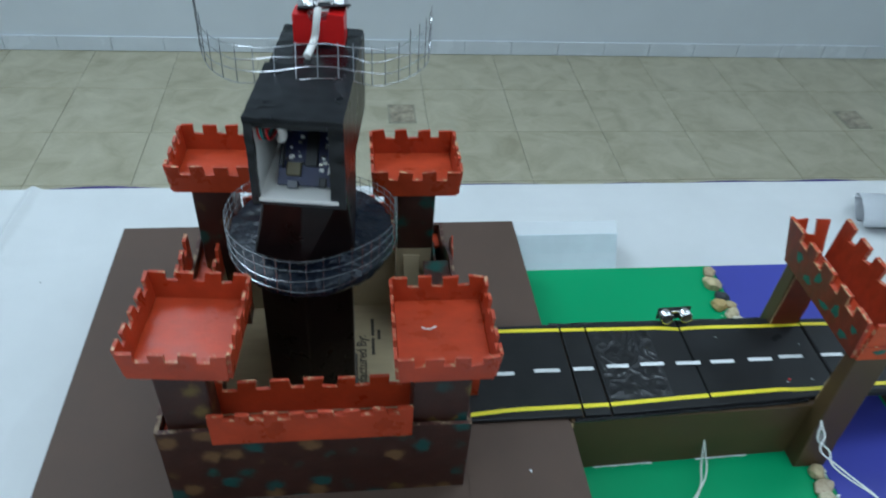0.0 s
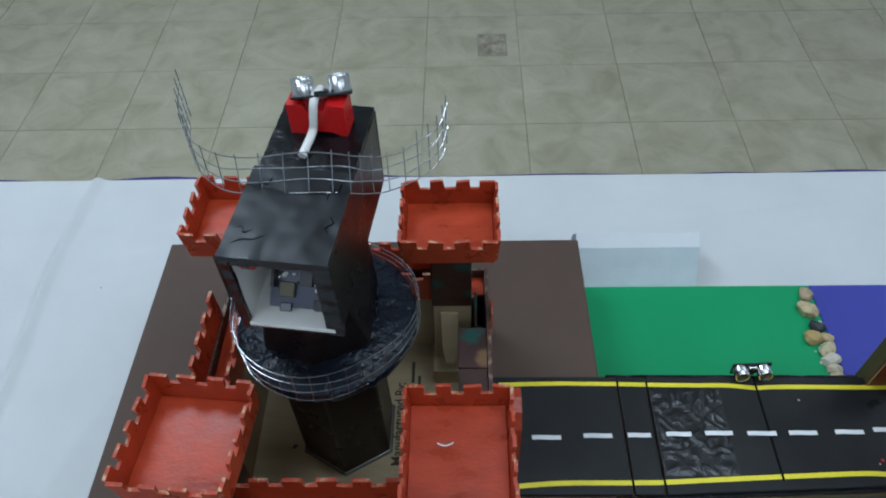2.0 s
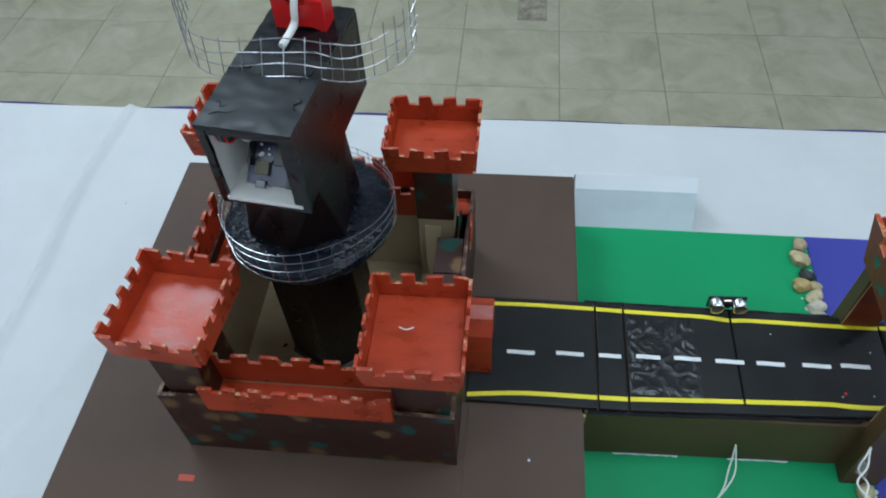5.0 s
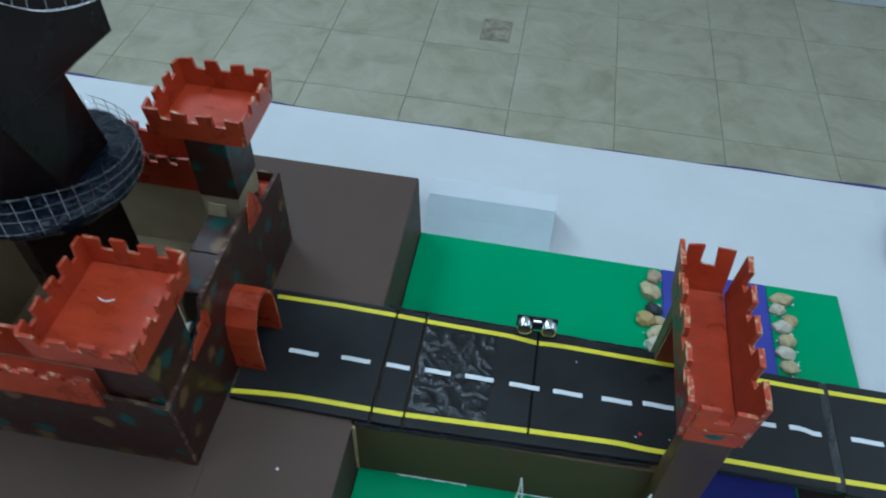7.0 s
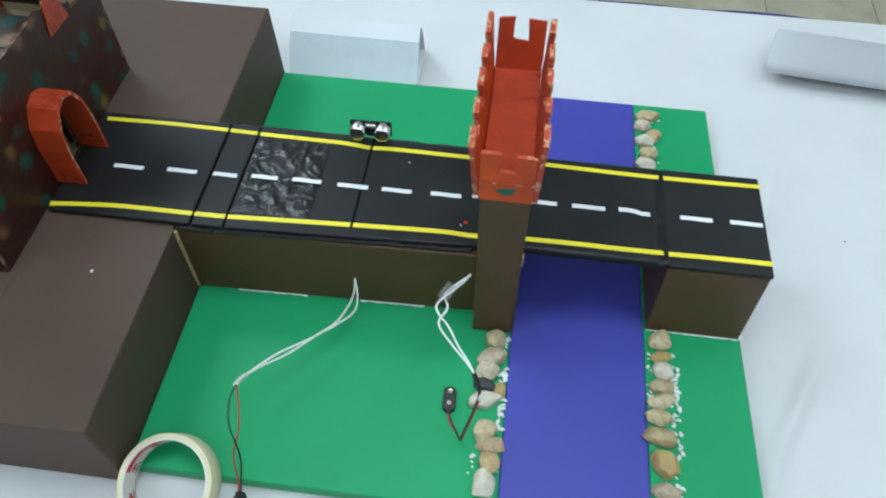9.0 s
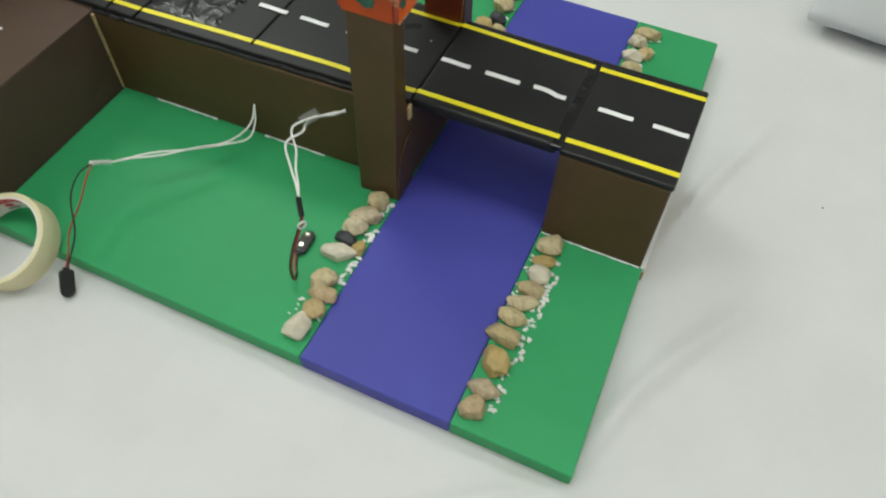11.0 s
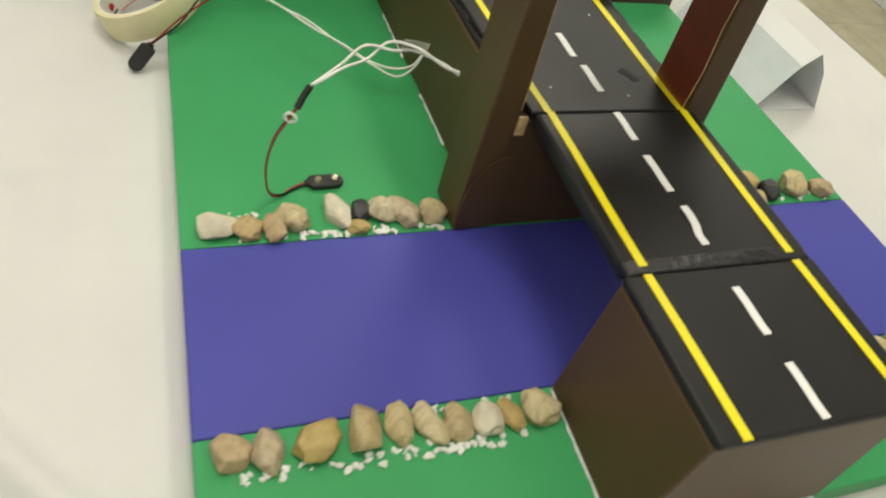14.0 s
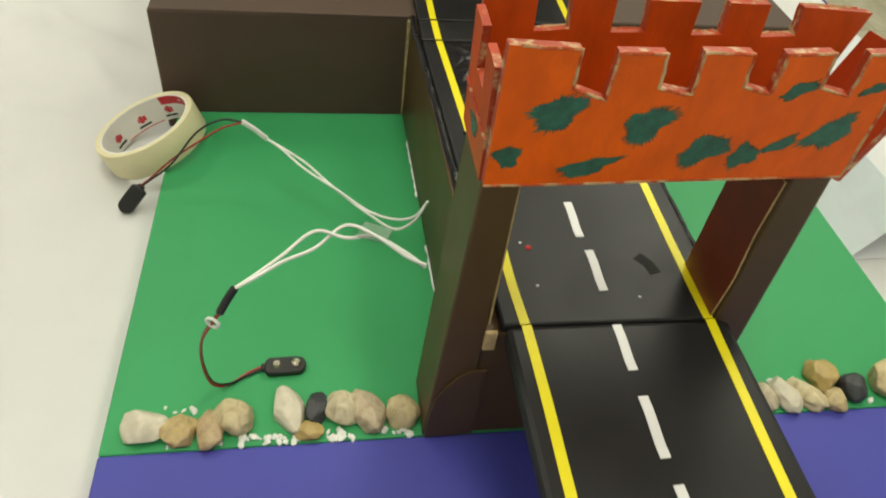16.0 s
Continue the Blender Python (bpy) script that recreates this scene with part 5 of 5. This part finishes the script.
solid("white_gravel", gravel([(0.417, 0.4225, -0.190, -0.155, 26), (0.416, 0.4225, -0.14, -0.125, 14), (0.417, 0.4225, -0.112, -0.09, 12), (0.418, 0.4225, -0.23, -0.20, 7), (0.393, 0.398, -0.235, -0.215, 6), (0.394, 0.418, 0.12, 0.265, 40),
                              (0.582, 0.591, -0.20, -0.088, 60), (0.580, 0.589, -0.245, -0.20, 16), (0.560, 0.566, -0.15, -0.09, 16), (0.560, 0.590, 0.11, 0.265, 40)], 9), M["gravel"], (0.49, 0, BOARD), "scattered white gravel chips between the pebbles", "gravel", kind="stuff")

# ---- masking tape roll leaning on the board's rim ----
TM = pose(0.1330, -0.2810, 0.7762, 22, -2, 0)
roll = thing("tape_roll", (0.128, -0.277, TOP), "cream masking tape roll leaning on the board's rim", "tape roll")
part("tape_band", lathe([(0.0385, -0.0118), (0.0425, -0.0118), (0.0430, -0.0105), (0.0430, 0.0105), (0.0425, 0.0118), (0.0385, 0.0118)], TM, 96, True), M["tape_side"], roll, "cream wound paper tape", True)
core = part("core", lathe([(0.0368, -0.0116), (0.0384, -0.0116), (0.0384, 0.0116), (0.0368, 0.0116)], TM, 96, True), M["core"], roll, "white printed cardboard core", True)


def core_patch(a0, a1, z0, z1, mat, label=""):
    n = max(2, int((a1 - a0) / 4))
    bm = bmesh.new()
    rows = []
    for i in range(n + 1):
        a = radians(a0 + (a1 - a0) * i / n)
        rows.append([bm.verts.new(TM @ Vector((r * math.cos(a), r * math.sin(a), z))) for r, z in ((0.0366, z0), (0.0366, z1), (0.03675, z1), (0.03675, z0))])
    for p, q in zip(rows, rows[1:]):
        for k in range(4):
            bm.faces.new((p[k], p[(k + 1) % 4], q[(k + 1) % 4], q[k]))
    bm.faces.new(rows[0][::-1])
    bm.faces.new(rows[-1])
    bmesh.ops.recalc_face_normals(bm, faces=bm.faces[:])
    part("core_print", bm, mat, core, label)


core_patch(62, 172, 0.0035, 0.0112, M["core_red"], "red printed band")
for a in (88, 99, 110, 121, 132):
    core_patch(a, a + 8, 0.0062, 0.0082, M["core"], "pale printed mark")
for a in (72, 118, 160, 200, 242, 284, 326, 8):
    core_patch(a, a + 4, -0.0040, 0.0006, M["core_red"], "red printed mark")
    core_patch(a + 4.5, a + 9, -0.0050, 0.0018, M["core_red"], "red printed mark")
    core_patch(a + 9.5, a + 12, -0.0034, 0.0003, M["core_red"], "red printed mark")
    core_patch(a - 3, a + 15, -0.0085, -0.0066, M["core_dark"], "dark printed bar")
core_patch(180, 235, -0.0112, -0.0104, M["core_red"])

# ---- battery clips and wires ----
def snap_clip(m, parent):
    """The soft cap of a nine-volt battery clip with its two snaps."""
    pts = []
    for k in range(9):
        a = radians(-90 + 180 * k / 8)
        pts.append((0.0065 + 0.0062 * math.cos(a), 0.0062 * math.sin(a)))
    pts += [(-0.0105, 0.0062), (-0.0125, 0.0040), (-0.0125, -0.0040), (-0.0105, -0.0062)]
    body = sheet(pts, 0.0045, m)
    bmesh.ops.bevel(body, geom=[e for e in body.edges if e.calc_length() > 0.0001], offset=0.0007, segments=1, affect="EDGES")
    cap = part("clip_cap", body, M["black_plastic"], parent, "black soft plastic cap")
    part("snap", lathe([(0.0010, 0.0045), (0.0032, 0.0045), (0.0032, 0.0062), (0.0024, 0.0068), (0.0010, 0.0060)], m @ pose(0.0065, 0, 0), 6), M["snap"], cap, "metal snap socket")
    part("snap", lathe([(0.0008, 0.0045), (0.0030, 0.0045), (0.0028, 0.0050), (0.0022, 0.0064), (0.0008, 0.0064)], m @ pose(-0.0055, 0, 0), 16), M["snap"], cap, "metal snap stud")
    part("boot", box(-0.0150, -0.0120, -0.0028, 0.0028, 0.0005, 0.0040, 0.0008, 1, m), M["black_plastic"], cap)


lead_a = thing("battery_lead", (0.369, -0.165, BOARD), "battery clip on twisted wires rising from beside the gate", "battery lead")
snap_clip(pose(0.3690, -0.1655, BOARD, 0, 0, 92), lead_a)
for k, mat in ((0, "red_wire"), (1, "black_wire")):
    o = 0.0016 * k
    part("wire", tube(spline([(0.3685 + o, -0.1800, BOARD + 0.0022), (0.3725 + o, -0.1890, BOARD + 0.0014), (0.3805, -0.2000 + 0.4 * o, BOARD + 0.0014 + 0.001 * k), (0.3850 - o, -0.2080, BOARD + 0.010), (0.3880 - o, -0.2100, BOARD + 0.035), (0.3935 - o, -0.2060, BOARD + 0.062), (0.3980 - o, -0.1970, BOARD + 0.083), (0.3950, -0.1900, BOARD + 0.092)]), 0.0008, 7), M[mat], lead_a, "", True)
part("sleeve", tube([(0.3965, -0.1935, 0.8560), (0.3935, -0.1895, 0.8625), (0.3905, -0.1852, 0.8680)], 0.0023, 8), M["black_plastic"], lead_a, "black heat-shrink sleeve", True)
ring = [(0.3985 + 0.0032 * math.cos(a) * 0.5, -0.1975 + 0.0032 * math.cos(a), 0.8505 + 0.0032 * math.sin(a)) for a in [2 * math.pi * k / 20 for k in range(20)]]
part("wire_loop", tube(ring, 0.0009, 6, closed=True), M["white_plastic"], lead_a, "white looped wire end", True)
for k in (0, 1):
    w = 0.0050 * (1 if k else -1)
    part("white_wire", tube(spline([(0.3770, -0.0855, 0.8660 + 0.002 * k), (0.3705 + 0.3 * w, -0.0960, 0.8700), (0.3600 + 0.6 * w, -0.1120, 0.8740 + 0.6 * w), (0.3560 - w, -0.1280, 0.8740), (0.3600 + 0.9 * w, -0.1450, 0.8720 - 0.4 * w), (0.3720 + 0.5 * w, -0.1620, 0.8700), (0.3840 + 0.2 * w, -0.1760, 0.8690), (0.3905, -0.1850, 0.8680)]), 0.0010, 7), M["white_plastic"], lead_a, "white twin wire", True)

part("clear_tape", sheet([(-0.009, -0.005), (0.008, -0.006), (0.010, 0.004), (-0.007, 0.006)], 0.0006, axes((0.3585, -0.1130, 0.8755), (0.4, 1, 0.1), (-1, 0.4, 0.2))), M["clear_tape"], lead_a, "scrap of clear tape over the wires")

lead_b = thing("battery_lead", (0.198, -0.291, TOP), "battery clip on white twin wires trailing over the board's rim", "battery lead")
CMX = axes((0.2000, -0.2890, 0.7625), (0.28, -0.62, -0.72), (-0.444, -0.744, 0.468))
snap_clip(CMX, lead_b)
for k, mat in ((0, "red_wire"), (1, "black_wire")):
    s = -1 if k == 0 else 1
    part("wire", tube(spline([(0.1962 + 0.0010 * s, -0.2795, 0.7735), (0.1948 + 0.0012 * s, -0.2720, 0.7790), (0.1900 + 0.0030 * s, -0.2550, 0.7920), (0.1855 - 0.0040 * s, -0.2350, 0.8090 + 0.004 * k), (0.1820 - 0.0035 * s, -0.2160, 0.8200 + 0.003 * k), (0.1795, -0.2000, 0.8215)]), 0.0008, 7), M[mat], lead_b, "", True)
part("sleeve", tube([(0.1790, -0.2010, 0.8220), (0.1790, -0.1925, 0.8150), (0.1800, -0.1840, 0.8070)], 0.0022, 8), M["white_plastic"], lead_b, "white heat-shrink sleeve", True)
for k in (0, 1):
    w = 0.0040 * (1 if k else -1)
    part("white_wire", tube(spline([(0.1800, -0.1840, 0.8070), (0.1900 + 0.6 * w, -0.1720, 0.8050 + 0.3 * w), (0.2080 + w, -0.1540, 0.8020), (0.2300 + 0.3 * w, -0.1310, 0.7970 + 0.3 * w), (0.2480 - 0.4 * w, -0.1090, 0.7910), (0.2580 - w, -0.0900, 0.7880 + 0.3 * w), (0.2610 - 0.5 * w, -0.0760, 0.7960), (0.2600, -0.0672, 0.8115)]), 0.0010, 7), M["white_plastic"], lead_b, "white twin wire", True)

# ---- papers on the cloth ----
def folded_sign():
    t = thing("folded_paper", (0.177, 0.338, TOP), "white sheet folded into a standing prism, faint shade in its front bands", "paper")
    sec = [(0.2950, TOP + 0.0008), (0.3110, 0.777), (0.3270, 0.8030), (0.3430, 0.8165), (0.3600, 0.794), (0.3780, TOP + 0.0008)]
    x0, x1 = 0.0895, 0.2670
    for (ya, za), (yb, zb), mat in zip(sec, sec[1:], ("paper_half_shaded", "paper_shaded", "paper", "paper", "paper")):
        n = Vector((0, za - zb, yb - ya)).normalized() * 0.0008
        low = [(x0, ya, za), (x1, ya, za), (x1, ya + n.y, za - n.z), (x0, ya + n.y, za - n.z)]
        top = [(x0, yb, zb), (x1, yb, zb), (x1, yb + n.y, zb - n.z), (x0, yb + n.y, zb - n.z)]
        part("fold", prism(low, top), M[mat], t)
    part("fold", box(x0, x1, 0.2940, 0.3790, TOP, TOP + 0.0007, 0), M["paper"], t)


folded_sign()


def rolled_sheet():
    """A sheet rolled once and a half and pressed flat, its end slanting."""
    bm = bmesh.new()
    turns, n, length = 1.4, 64, 0.36
    m = pose(0.752, 0.410, TOP + 0.0008, 0, 0, -6)
    rows = []
    for i in range(n + 1):
        f = i / n
        a = -math.pi / 2 + 2 * math.pi * turns * f
        ry, rz = 0.046 - 0.010 * f, 0.0235 - 0.006 * f
        y, z = ry * math.cos(a), 0.0235 + rz * math.sin(a) * (1 + 0.12 * math.cos(a))
        skew = 0.012 * y / 0.046 - 0.016 * (z - 0.02) / 0.02 * (1 if f > 0.6 else 0.3)
        rows.append([bm.verts.new(m @ Vector((x, y, max(0.0, z)))) for x in (skew, length)])
    for p, q in zip(rows, rows[1:]):
        bm.faces.new((p[0], q[0], q[1], p[1]))
    bmesh.ops.solidify(bm, geom=bm.faces[:], thickness=0.0006)
    return bm


solid("rolled_paper", rolled_sheet(), M["paper"], (0.90, 0.39, TOP), "large white paper sheet loosely rolled up on the cloth", "paper", smooth=True)
for x, y in ((0.92, -0.03), (0.46, -0.40), (-0.62, 0.30), (0.80, 0.10)):
    solid("lint", lathe([(0.0004, 0), (0.0011, 0.0004), (0.0005, 0.0010)], pose(x, y, TOP), 6), M["black_plastic"], (x, y, TOP), "tiny dark crumb on the white cloth", "crumb", "crumbs on the cloth")

# ---- floor tiles ----
PX, PY = 0.350, 0.328
tile_bm = box(-PX / 2 + 0.0011, PX / 2 - 0.0011, -PY / 2 + 0.0011, PY / 2 - 0.0011, -0.008, 0.0, 0.0012, 1)
tile_mesh = bpy.data.meshes.new("floor_tile")
tile_bm.to_mesh(tile_mesh)
tile_bm.free()
tile_mesh.materials.append(M["tile"])
for i in range(-9, 9):
    for j in range(16):
        x, y = 0.14 + PX * (i + 0.5), RY1 - PY * (j + 0.5)
        if RX0 < x - PX / 2 + 0.02 and x + PX / 2 - 0.02 < RX1:
            t = new("tile", tile_mesh)
            t.parent = floor
            t.location = Vector((x, y, 0)) - BASE[floor]
